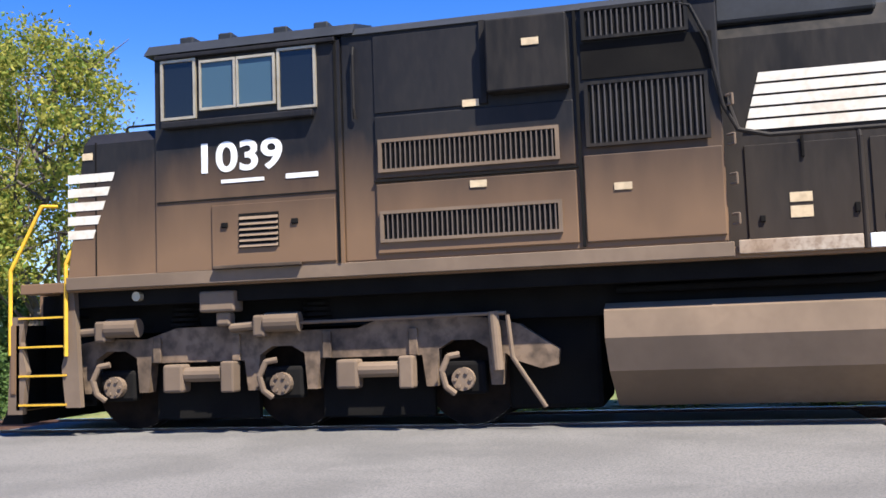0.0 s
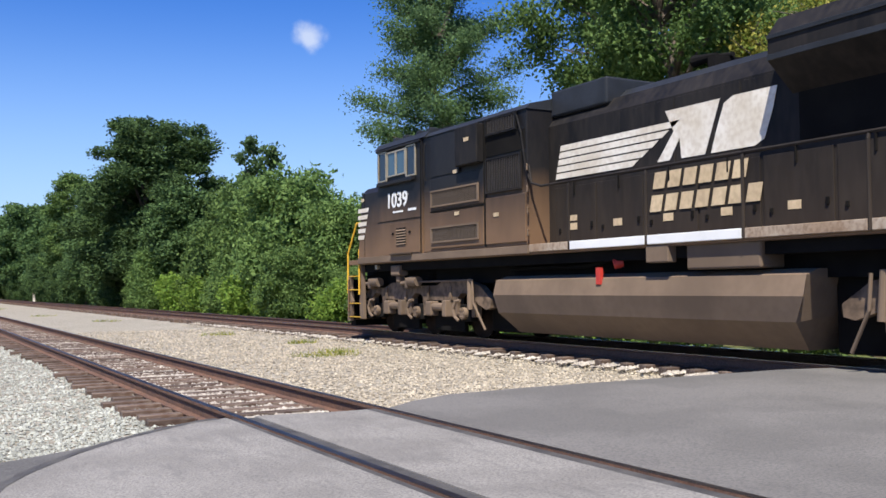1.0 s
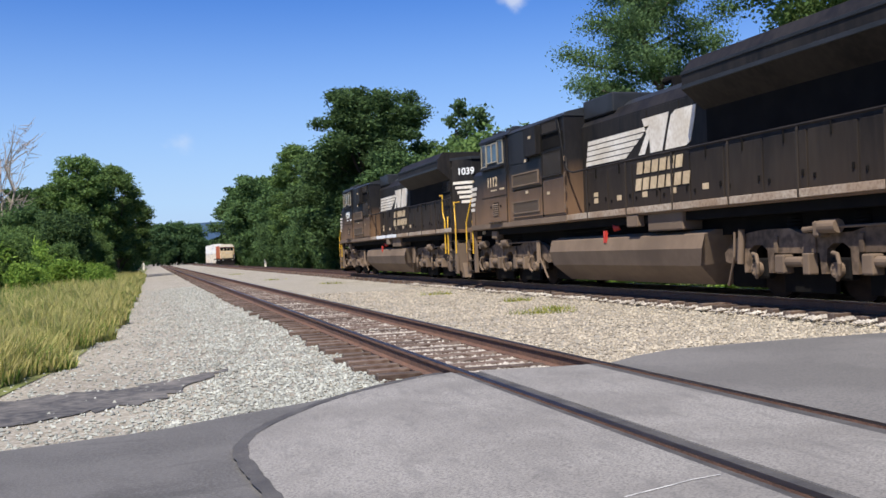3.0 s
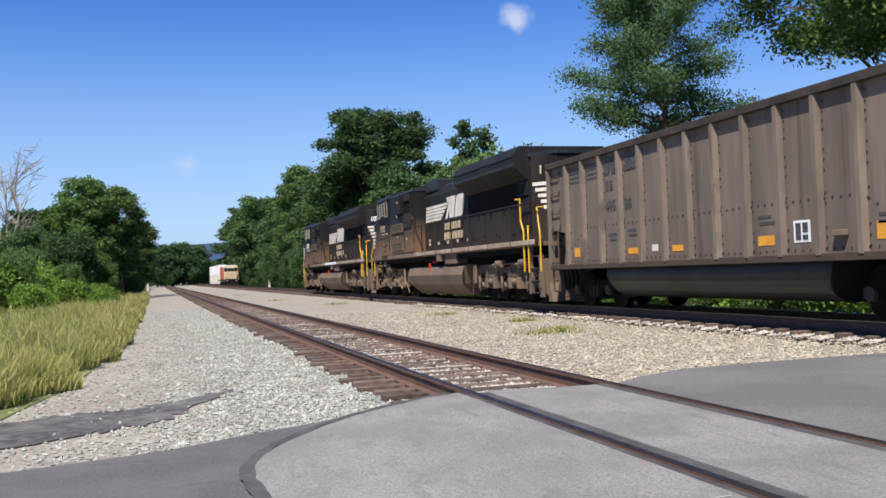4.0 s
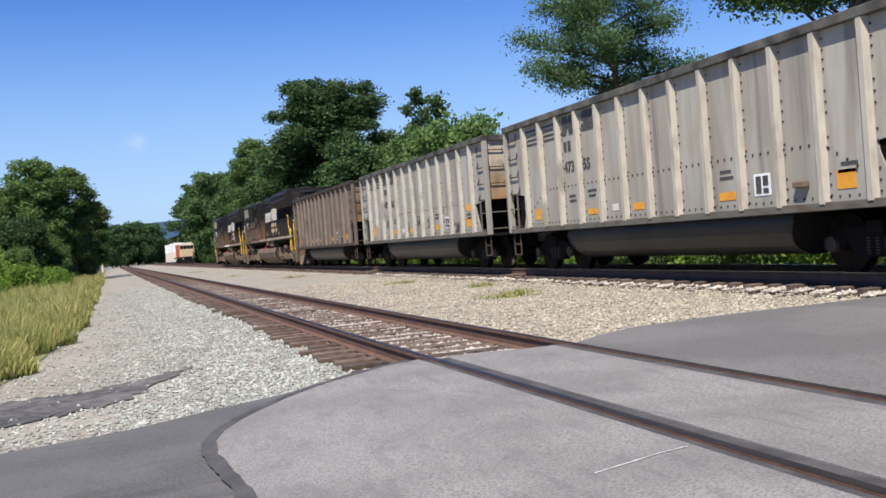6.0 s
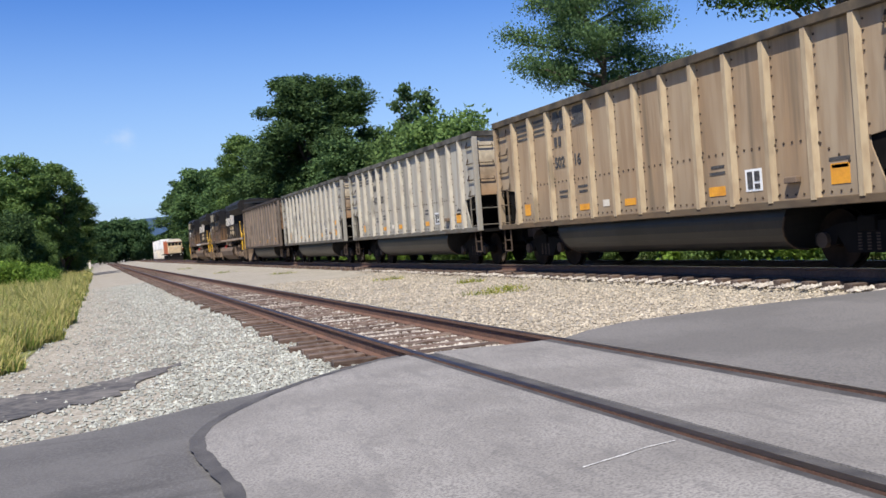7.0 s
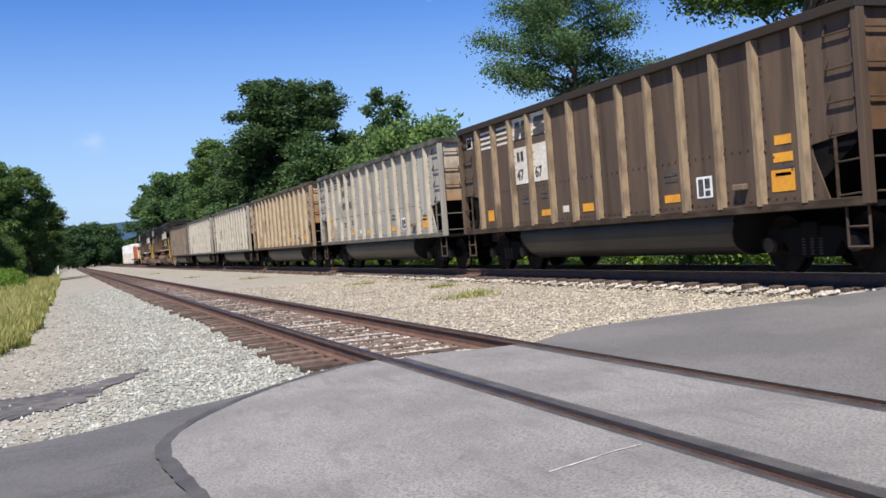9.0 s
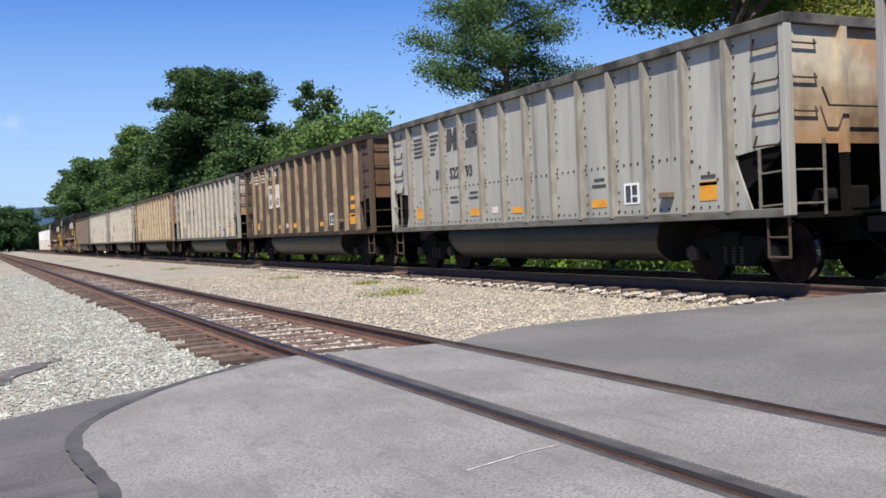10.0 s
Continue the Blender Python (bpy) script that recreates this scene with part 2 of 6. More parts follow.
def build_rails(name, xc, z, y0, y1, label, bright):
    base = thing(name, pose(xc, 0, z), label, "railway track")
    base["kind"] = "structure"
    prof = [(-0.07, -0.18), (0.07, -0.18), (0.07, -0.165), (0.012, -0.145), (0.012, -0.045), (0.036, -0.035), (0.036, -0.004), (-0.036, -0.004), (-0.036, -0.035), (-0.012, -0.045), (-0.012, -0.145), (-0.07, -0.165)]
    for side in (-0.7525, 0.7525):
        rail = part("rail", prism(bmesh.new(), [(u + side, v) for u, v in prof], "y", y0, y1), M_RUST, base, "rust-brown steel rail")
        part("rail_top", boxes((side - 0.034, side + 0.034, y0, y1, -0.004, 0.0)), M_BRIGHT if bright else M_RAILTOP, rail, "worn running surface")
    return base


def build_ties(base, spans, near_span):
    """Wooden ties, single ones in the stretch that is passed nearest, the others joined."""
    rng = random.Random(5)
    bm = boxes((-1.3, 1.3, -0.10, 0.10, -0.36, -0.168), bevel=0.012)
    me = bpy.data.meshes.new("tie")
    bm.to_mesh(me)
    bm.free()
    me.materials.append(M_TIE)
    far = bmesh.new()
    y = spans[0]
    while y < spans[1]:
        dx, turn = rng.uniform(-0.12, 0.12), rng.uniform(-2.4, 2.4)
        if near_span[0] < y < near_span[1]:
            shared("tie", me, base, pose(dx, y, rng.uniform(-0.012, 0.008), 0, 0, turn))
        elif not (-1.5 < y < near_span[0]):
            box(far, dx - 1.3, dx + 1.3, y - 0.115, y + 0.115, -0.36, -0.185)
        y += 0.54
    tagged(part("tie_row", far, M_TIE, base, "weathered wooden ties in gravel"), kind="stuff")


build_ground()
SEAM = [(2.5, 9.22), (2.1, 9.05), (1.7, 8.82), (1.35, 8.5), (1.1, 8.2), (0.9, 7.93), (0.72, 7.6), (0.60, 7.2), (0.57, 6.8), (0.6, 6.2), (0.64, 5.6), (0.6, 4.4)]
slab("road_approach", [(-14, -3.2), (2.85, -2.2), (2.85, 9.35)] + SEAM + [(0.2, 2.5), (-1.5, 1.2), (-14, 0.6)],
     M_ASPHALT, "worn light grey asphalt of the road before the crossing", "road", 0.0)
slab("driveway", [(-14, -3.2), (-14, 5.6), (-4, 7.5), (-1.12, 8.3), (-0.3, 8.5), (0.64, 8.75), (1.3, 8.85), (1.78, 9.02), (2.4, 9.3), (2.88, 9.40), (2.88, -2.3)],
     M_ASPHALT_DARK, "dark smooth asphalt driveway beside the road", "driveway", -0.02)
slab("crossing_panel", [(3.13, -2.2), (4.29, -2.1), (4.29, 9.2), (3.9, 9.22), (3.5, 9.3), (3.13, 9.33)], M_ASPHALT, "worn light grey asphalt between the rails", "road", 0.0)
slab("road", [(4.53, -2.1), (10.66, -1.9), (10.66, 8.55), (9.6, 8.75), (8.2, 9.15), (6.6, 9.6), (5.6, 9.75), (5.0, 9.55), (4.53, 9.2)], M_ASPHALT_FAR, "grey asphalt between the two crossings", "road", 0.0)
slab("main_crossing_panel", [(10.95, -1.9), (12.17, -1.9), (12.17, 8.5), (10.95, 8.55)], M_ASPHALT_FAR, "grey asphalt between the main line's rails", "road", 0.0)
slab("road_beyond", [(12.45, -1.9), (20.5, -2.6), (20.8, 8.0), (12.45, 8.5)], M_ASPHALT_FAR, "grey asphalt beyond the main line", "road", 0.0)
TRACK_NEAR = build_rails("siding_track", NEAR, 0.0, -80, 290, "rusty single track with weathered ties in gravel", False)
TRACK_MAIN = build_rails("main_track", MAIN, RAIL_Z, -140, 400, "busy main track with bright rails", True)
TRACK_SECOND = build_rails("second_main_track", SECOND, LOW_Z, -140, 400, "second main track behind the first", True)


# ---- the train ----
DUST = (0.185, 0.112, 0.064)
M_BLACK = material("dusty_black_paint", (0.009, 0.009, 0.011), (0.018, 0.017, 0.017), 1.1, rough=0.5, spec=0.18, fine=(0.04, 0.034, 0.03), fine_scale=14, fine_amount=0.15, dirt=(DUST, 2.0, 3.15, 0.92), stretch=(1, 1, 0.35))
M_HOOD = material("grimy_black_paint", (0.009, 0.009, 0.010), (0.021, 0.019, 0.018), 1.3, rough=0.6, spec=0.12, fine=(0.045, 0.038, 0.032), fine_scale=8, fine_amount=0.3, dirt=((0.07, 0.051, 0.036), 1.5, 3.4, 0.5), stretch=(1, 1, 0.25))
M_ROOF = material("sooty_roof", (0.028, 0.031, 0.037), (0.016, 0.018, 0.02), 1.5, spec=0.25, rough=0.55, fine_scale=20)
M_DUSTY = material("dust_covered_steel", (0.188, 0.133, 0.090), (0.13, 0.092, 0.063), 0.9, rough=0.9, bump=0.001, fine=(0.12, 0.082, 0.056), fine_scale=9, fine_amount=0.25)
M_FRAME = material("brown_truck_steel", (0.092, 0.065, 0.046), (0.042, 0.031, 0.024), 2.0, spec=0.15, rough=0.85, bump=0.003, fine=(0.06, 0.046, 0.036), fine_scale=22, fine_amount=0.6)
M_TRUCK = material("dusty_cast_steel", (0.22, 0.155, 0.106), (0.11, 0.078, 0.055), 1.6, rough=0.9, bump=0.003, fine=(0.03, 0.024, 0.02), fine_scale=7, fine_amount=0.6, spec=0.15)
# near-black; the shade under the train is put into this colour
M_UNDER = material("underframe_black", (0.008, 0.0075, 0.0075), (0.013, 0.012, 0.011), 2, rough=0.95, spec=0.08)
M_SILL = material("dusty_sill", (0.30, 0.215, 0.145), (0.42, 0.35, 0.27), 0.8, rough=0.85, fine=(0.16, 0.10, 0.06), fine_scale=16, fine_amount=0.6, spread=(0.4, 0.6))
M_WHITE = material("grimy_white_paint", (0.74, 0.70, 0.62), (0.60, 0.54, 0.44), 1.5, rough=0.6, fine=(0.42, 0.34, 0.25), fine_scale=12, fine_amount=0.35)
M_CREAM = material("faded_cream_paint", (0.62, 0.49, 0.31), (0.48, 0.37, 0.23), 2.0, rough=0.65, fine=(0.3, 0.22, 0.14), fine_scale=14, fine_amount=0.4)
M_NUMBER = material("white_number_paint", (0.80, 0.80, 0.78), (0.72, 0.72, 0.70), 3, rough=0.5, fine_amount=0.1)
M_YELLOW = material("yellow_handrail_paint", (0.72, 0.43, 0.03), (0.6, 0.34, 0.03), 3, rough=0.5, fine_scale=20, fine_amount=0.25)
M_ORANGE = material("orange_reflector", (0.78, 0.36, 0.03), (0.62, 0.26, 0.03), 5, rough=0.5, fine_scale=30, fine_amount=0.3)
M_RED = material("red_paint", (0.55, 0.045, 0.03), (0.4, 0.04, 0.03), 5, rough=0.5)
M_BRASS = material("window_trim", (0.46, 0.40, 0.30), (0.36, 0.31, 0.23), 5, rough=0.45, metal=0.4)
M_GRILLE = material("dusty_grille_slat", (0.13, 0.10, 0.08), (0.085, 0.066, 0.052), 2.0, rough=0.8, fine_scale=20)
M_DARKSLAT = material("dark_grille_slat", (0.055, 0.048, 0.045), (0.04, 0.035, 0.032), 2.0, rough=0.6, fine_scale=20)
# rusty brown taken near black, as the shade under the train is put in
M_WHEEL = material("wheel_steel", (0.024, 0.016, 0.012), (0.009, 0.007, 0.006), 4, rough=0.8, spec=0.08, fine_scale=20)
M_LETTER = material("black_lettering", (0.03, 0.03, 0.032), (0.06, 0.058, 0.055), 4, rough=0.7, fine=(0.16, 0.15, 0.14), fine_scale=16, fine_amount=0.35)
M_TUB = material("belly_steel", (0.017, 0.0165, 0.0165), (0.028, 0.026, 0.024), 0.9, spec=0.3, rough=0.42, fine_scale=16, stretch=(1, 1, 0.5), stains=((0.008, 0.008, 0.008), 0.7, (1, 1, 0.1), 0.5, 0.62, 0.8))
# soot black that also has the shade of the open ends put in
M_SOOT_SHADE = material("black_slope_sheet", (0.007, 0.0065, 0.0065), (0.014, 0.012, 0.011), 2, rough=0.95, spec=0.06)
M_GLASS = bpy.data.materials.new("cab_window_glass")
M_GLASS.use_nodes = True
M_GLASS.node_tree.nodes["Principled BSDF"].inputs["Base Color"].default_value = (0.008, 0.011, 0.015, 1)
M_GLASS.node_tree.nodes["Principled BSDF"].inputs["Roughness"].default_value = 0.06
M_GLASS.node_tree.nodes["Principled BSDF"].inputs["Specular IOR Level"].default_value = 0.5
M_LAMP = material("lamp_glass", (0.75, 0.75, 0.72), (0.6, 0.6, 0.58), 4, rough=0.1, metal=0.3)


def text_part(s, size, mat, parent, y, z, x, label, thick=0.004, wide=1.0):
    """Painted characters on a side that faces -x; y is where they begin, z their foot."""
    c = bpy.data.curves.new("number", "FONT")
    c.body, c.size, c.extrude, c.offset = s, size, thick, 0.022 * size
    tmp = bpy.data.objects.new("number", c)
    scene.collection.objects.link(tmp)
    me = bpy.data.meshes.new_from_object(tmp.evaluated_get(bpy.context.evaluated_depsgraph_get()))
    bpy.data.objects.remove(tmp)
    me.transform(Matrix.Diagonal((wide, 1, 1, 1)))
    me.transform(Matrix(((0, 0, -1, x), (-1, 0, 0, y), (0, 1, 0, z), (0, 0, 0, 1))))
    me.materials.clear()
    me.materials.append(mat)
    ob = new("number", me)
    ob.parent = parent
    return tagged(ob, label)


def decal(name, shapes, mat, parent, x, label="", thick=0.006):
    """Flat painted shapes, polygons of (y, z), on a side that faces -x."""
    bm = bmesh.new()
    for poly in shapes:
        prism(bm, poly, "x", x - thick, x)
    return part(name, bm, mat, parent, label)


def wheelset(parent, y, radius, half=0.7525):
    bm = bmesh.new()
    for s in (-1, 1):
        cyl(bm, (s * (half - 0.065), 0, 0), (s * (half + 0.06), 0, 0), radius, 32)
        cyl(bm, (s * (half - 0.095), 0, 0), (s * (half - 0.065), 0, 0), radius + 0.028, 32)
        cyl(bm, (s * (half + 0.06), 0, 0), (s * (half + 0.075), 0, 0), radius * 0.86, 24, radius * 0.5)
        cyl(bm, (s * (half + 0.07), 0, 0), (s * (half + 0.16), 0, 0), 0.13, 12)
    cyl(bm, (-half, 0, 0), (half, 0, 0), 0.085, 12)
    ob = part("wheelset", bm, M_WHEEL, parent, "steel wheels on an axle, shade put into their dark colour")
    for s in (-1, 1):
        rim = bmesh.new()
        cyl(rim, (s * (half - 0.05), 0, 0), (s * (half + 0.045), 0, 0), radius + 0.001, 40)
        for k in range(3):
            a = k * 2.094
            box(rim, s * (half + 0.16) - 0.012, s * (half + 0.16) + 0.012, 0.06 * math.cos(a) - 0.02, 0.06 * math.cos(a) + 0.02, 0.06 * math.sin(a) - 0.02, 0.06 * math.sin(a) + 0.02)
        part("tread", rim, M_BRIGHT, ob, "polished wheel tread")
    ob.matrix_basis = pose(0, y, radius)
    WHEELS.append((ob, y, radius))
    return ob


def coupler(parent, y, way):
    bm = boxes((-0.12, 0.12, min(y, y - way * 0.75), max(y, y - way * 0.75), 0.72, 0.95), bevel=0.02)
    box(bm, -0.2, 0.17, min(y, y - way * 0.28), max(y, y - way * 0.28), 0.66, 1.0, bevel=0.05)
    part("coupler", bm, M_FRAME, parent, "rusty knuckle coupler")
    hose = bmesh.new()
    pts = [(-0.34, y - way * 0.7, 0.8), (-0.33, y - way * 0.45, 0.6), (-0.30, y - way * 0.2, 0.42), (-0.27, y, 0.40)]
    part("air_hose", tube(hose, pts, 0.025), M_UNDER, parent)


WHEELS, MOVERS = [], []


def car_truck(parent, yc):
    """A two-axle freight truck: side frames, springs, bolster and brake beam."""
    for s in (-1, 1):
        x0, x1 = sorted((s * 0.93, s * 1.10))
        prof = [(-1.12, 0.55), (-1.12, 0.38), (-0.68, 0.38), (-0.62, 0.52), (-0.42, 0.26), (0.42, 0.26), (0.62, 0.52), (0.68, 0.38), (1.12, 0.38), (1.12, 0.55), (0.6, 0.70), (0.36, 0.72), (-0.36, 0.72), (-0.6, 0.70)]
        bm = prism(bmesh.new(), [(yc + a, b) for a, b in prof], "x", x0, x1)
        # side frames and bolster blackened, the car's shade put into their colour
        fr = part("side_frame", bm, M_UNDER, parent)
        sp = bmesh.new()
        for k in (-0.18, 0, 0.18):
            for j in range(6):
                cyl(sp, (s * 1.04, yc + k, 0.30 + j * 0.045), (s * 1.04, yc + k, 0.325 + j * 0.045), 0.075, 10)
        part("spring", sp, M_FRAME, fr)
        for k in (-0.89, 0.89):
            cap = cyl(bmesh.new(), (s * 1.08, yc + k, 0.457), (s * 1.17, yc + k, 0.457), 0.12, 14)
            part("axle_cap", cap, M_FRAME, fr, "brown bearing end cap")
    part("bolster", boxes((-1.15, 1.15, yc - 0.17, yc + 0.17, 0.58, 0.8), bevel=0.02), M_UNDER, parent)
    for k in (-0.89, 0.89):
        wheelset(parent, yc + k, 0.457)


def gondola_prototype():
    """Bathtub coal gondola: ribbed sides, end bays open below with ladders, round belly between the trucks."""
    car = thing("coal_gondola", pose(0, 0, 0), "steel coal gondola", "freight car", "coal gondolas of the moving train")
    H = 6.95
    side = [(-H, 1.99), (-6.5, 1.97), (-5.9, 1.90), (-5.92, 1.76), (-6.2, 1.1), (6.2, 1.1), (5.92, 1.76), (5.9, 1.90), (6.5, 1.97), (H, 1.99), (H, 3.62), (-H, 3.62)]
    for s in (-1, 1):
        a, b = sorted((s * 1.47, s * 1.50))
        part("side_panel", prism(bmesh.new(), side, "x", a, b), M_DUSTY, car)
        for i in range(13):
            y = -5.8 + i * 0.9667
            poly = [(s * 1.495, y - 0.085), (s * 1.60, y - 0.05), (s * 1.60, y + 0.05), (s * 1.495, y + 0.085)]
            rib = part("rib", prism(bmesh.new(), poly, "z", 1.08, 3.62), M_DUSTY, car)
            if s < 0:
                rv = bmesh.new()
                for z in [1.2, 1.36, 1.52, 1.9, 2.06, 2.42, 2.58, 2.74, 3.06, 3.2, 3.34, 3.5]:
                    cyl(rv, (-1.50, y - 0.125, z), (-1.514, y - 0.125, z), 0.018, 6)
                tagged(part("rivet_strip", rv, M_FRAME, rib), kind="stuff")
        a, b = sorted((s * 1.44, s * 1.585))
        part("side_sill", boxes((a, b, -6.95, 6.95, 0.98, 1.11), bevel=0.012), M_DUSTY, car)
        a, b = sorted((s * 1.42, s * 1.61))
        part("top_chord", boxes((a, b, -7.0, 7.0, 3.62, 3.77), bevel=0.012), M_DUSTY, car)
        rr = bmesh.new()
        for i in range(60):
            y = -5.7 + i * 0.193
            z = 1.98 if abs(y) < 4.8 else 1.98 - (abs(y) - 4.8) * 0.55
            cyl(rr, (s * 1.50, y, z), (s * 1.512, y, z), 0.022, 6)
            cyl(rr, (s * 1.50, y, 1.18), (s * 1.512, y, 1.18), 0.018, 6)
        tagged(part("rivet_line", rr, M_FRAME, car), kind="stuff")
    for e in (-1, 1):
        a, b = sorted((e * 6.90, e * 6.94))
        part("end_panel", boxes((-1.47, 1.47, a, b, 1.99, 3.62)), M_DUSTY, car)
        # solid black wedge; the shade inside the end bay is in its colour
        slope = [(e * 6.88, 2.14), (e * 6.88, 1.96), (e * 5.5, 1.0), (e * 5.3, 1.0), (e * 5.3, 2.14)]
        part("slope_sheet", prism(bmesh.new(), slope, "x", -1.46, 1.46), M_SOOT_SHADE, car, "sooty slope sheet, shade of the end bay put into its black")
        a, b = sorted((e * 6.9, e * 7.02))
        part("end_chord", boxes((-1.42, 1.42, a, b, 3.62, 3.77), bevel=0.012), M_DUSTY, car)
        a, b = sorted((e * 5.9, e * 7.05))
        # platform painted near-black for the shade below the end panel
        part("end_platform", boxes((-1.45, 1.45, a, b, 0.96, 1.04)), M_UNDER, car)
        for x in (-0.5, 0.5):
            a, b = sorted((e * 6.93, e * 7.03))
            part("end_post", boxes((x - 0.06, x + 0.06, a, b, 1.86, 3.62)), M_DUSTY, car)
            # lower half of the post, painted black for the shade on it
            part("end_brace", boxes((x - 0.05, x + 0.05, a, b, 1.04, 1.86)), M_SOOT_SHADE, car)
        for s in (-1, 1):
            a, b = sorted((e * 6.88, e * 7.0))
            xa, xb = sorted((s * 1.45, s * 1.59))
            part("corner_post", boxes((xa, xb, a, b, 1.0, 3.62), bevel=0.01), M_DUSTY, car)
            st = bmesh.new()
            x = s * 1.545
            tube(st, [(x, e * 6.42, 1.04), (x, e * 6.42, 1.95)], 0.026)
            for z in (1.16, 1.62):
                tube(st, [(x, e * 6.94, z + 0.07), (x, e * 6.86, z), (x, e * 6.46, z - 0.02), (x, e * 6.38, z + 0.04)], 0.015, 6)
            part("side_ladder", st, M_DUSTY, car)
            for z in (1.99, 2.43, 2.89, 3.36):
                st = bmesh.new()
                tube(st, [(s * 1.50, e * 6.83, z + 0.12), (s * 1.55, e * 6.82, z + 0.02), (s * 1.55, e * 6.80, z), (s * 1.55, e * 6.32, z), (s * 1.50, e * 6.34, z + 0.16)], 0.016, 6)
                part("grab_iron", st, M_FRAME, car)
            en = bmesh.new()
            tube(en, [(s * 0.98, e * 7.06, 1.0), (s * 0.98, e * 7.06, 2.05)], 0.026)
            for z in (1.16, 1.62):
                tube(en, [(s * 1.5, e * 7.06, z), (s * 0.98, e * 7.06, z)], 0.016, 6)
            part("end_ladder", en, M_FRAME, car)
            for z in (2.43, 2.89, 3.36):
                en = bmesh.new()
                tube(en, [(s * 1.44, e * 6.94, z + 0.07), (s * 1.43, e * 6.99, z), (s * 1.0, e * 6.99, z), (s * 0.99, e * 6.94, z + 0.07)], 0.014, 6)
                part("end_grab_iron", en, M_FRAME, car)
            sp = bmesh.new()
            tube(sp, [(s * 1.5, e * 6.9, 1.0), (s * 1.5, e * 6.9, 0.42), (s * 1.5, e * 6.5, 0.42), (s * 1.5, e * 6.5, 1.0)], 0.022)
            tube(sp, [(s * 1.5, e * 6.9, 0.7), (s * 1.5, e * 6.5, 0.7)], 0.018)
            part("stirrup_step", sp, M_FRAME, car)
        bar = tube(bmesh.new(), [(-1.0, e * 7.08, 2.75), (-0.9, e * 7.1, 2.5), (0.2, e * 7.1, 2.5), (0.3, e * 7.08, 2.75)], 0.016)
        part("end_grab", bar, M_FRAME, car)
        coupler(car, e * 7.735, e)
        car_truck(car, e * 5.35)
    # brake gear of the rear platform, the shade there put into its black
    br = boxes((-0.25, 0.25, -6.75, -6.45, 1.05, 1.4), bevel=0.03)
    cyl(br, (-0.7, -6.6, 1.25), (-0.1, -6.6, 1.25), 0.13, 14)
    part("brake_cylinder", br, M_UNDER, car)
    # belly
    prof = [(-1.38, 1.05), (-1.42, 0.86)] + [(-1.42 + 0.62 * (1 - math.cos(a)), 0.80 - 0.50 * math.sin(a)) for a in (0.0, 0.25, 0.5, 0.75, 1.0, 1.25, 1.57)]
    prof = prof + [(-x, z) for x, z in reversed(prof)]
    bm = prism(bmesh.new(), prof, "y", -4.0, 4.0)
    for v in bm.verts:
        if v.co.z < 1.0:
            v.co.y -= math.copysign((1.0 - v.co.z) * 0.45, v.co.y)
    part("belly_tub", bm, M_TUB, car, "dark rounded steel belly between the trucks")
    for e in (-1, 1):
        hoop = tube(bmesh.new(), [(x, e * (4.02 - 0.45 * (1.0 - z)), z) for x, z in prof[1:9]], 0.02, 6)
        part("belly_rim", hoop, M_FRAME, car, "brown welded rim of the belly")
    part("center_sill", boxes((-0.28, 0.28, -7.0, 7.0, 0.62, 1.0), bevel=0.02), M_UNDER, car)
    part("floor_sheet", boxes((-1.46, 1.46, -5.6, 5.6, 1.04, 1.10)), M_SOOT_SHADE, car)
    return car


def car_paint(name, base, other, dust, rust_end, streak):
    grime = tuple(c * 0.42 for c in base)
    m = material(name, base, other, 1.5, rough=0.7, bump=0.002, fine=dust, fine_scale=5, fine_amount=0.75, stretch=(1, 1, 0.14), spread=(0.36, 0.62), dirt=(tuple(c * 0.66 for c in base), 1.0, 1.9, 0.6), stains=(grime, 3.2, (1, 1, 0.06), 0.57, 0.70, 0.85), spec=0.2)
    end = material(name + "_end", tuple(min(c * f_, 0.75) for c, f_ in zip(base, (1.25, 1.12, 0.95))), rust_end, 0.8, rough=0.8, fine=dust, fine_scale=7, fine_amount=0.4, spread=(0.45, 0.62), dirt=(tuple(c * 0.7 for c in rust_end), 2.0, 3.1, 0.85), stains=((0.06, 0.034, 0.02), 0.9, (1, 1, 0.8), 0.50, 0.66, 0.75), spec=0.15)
    chord = material(name + "_chord", tuple(c * 0.34 for c in base), (0.035, 0.032, 0.03), 2.2, rough=0.8, fine_scale=20, spec=0.2)
    rib = material(name + "_rib", tuple(min(c * 1.12, 0.7) for c in base) if streak is None else tuple(c * 0.84 for c in streak), other if streak is None else tuple(c * 0.72 for c in streak), 1.6, rough=0.7, fine=dust, fine_scale=9, fine_amount=0.5, stretch=(1, 1, 0.3), stains=(grime, 2.6, (1, 1, 0.25), 0.57, 0.68, 0.75), spec=0.2)
    sill = material(name + "_sill", tuple(c * 0.32 for c in base), tuple(c * 0.45 for c in other), 2.4, rough=0.8, fine=(0.09, 0.065, 0.045), fine_scale=8, fine_amount=0.7, stretch=(1, 0.3, 1), spec=0.15)
    return m, end, chord, rib, sill


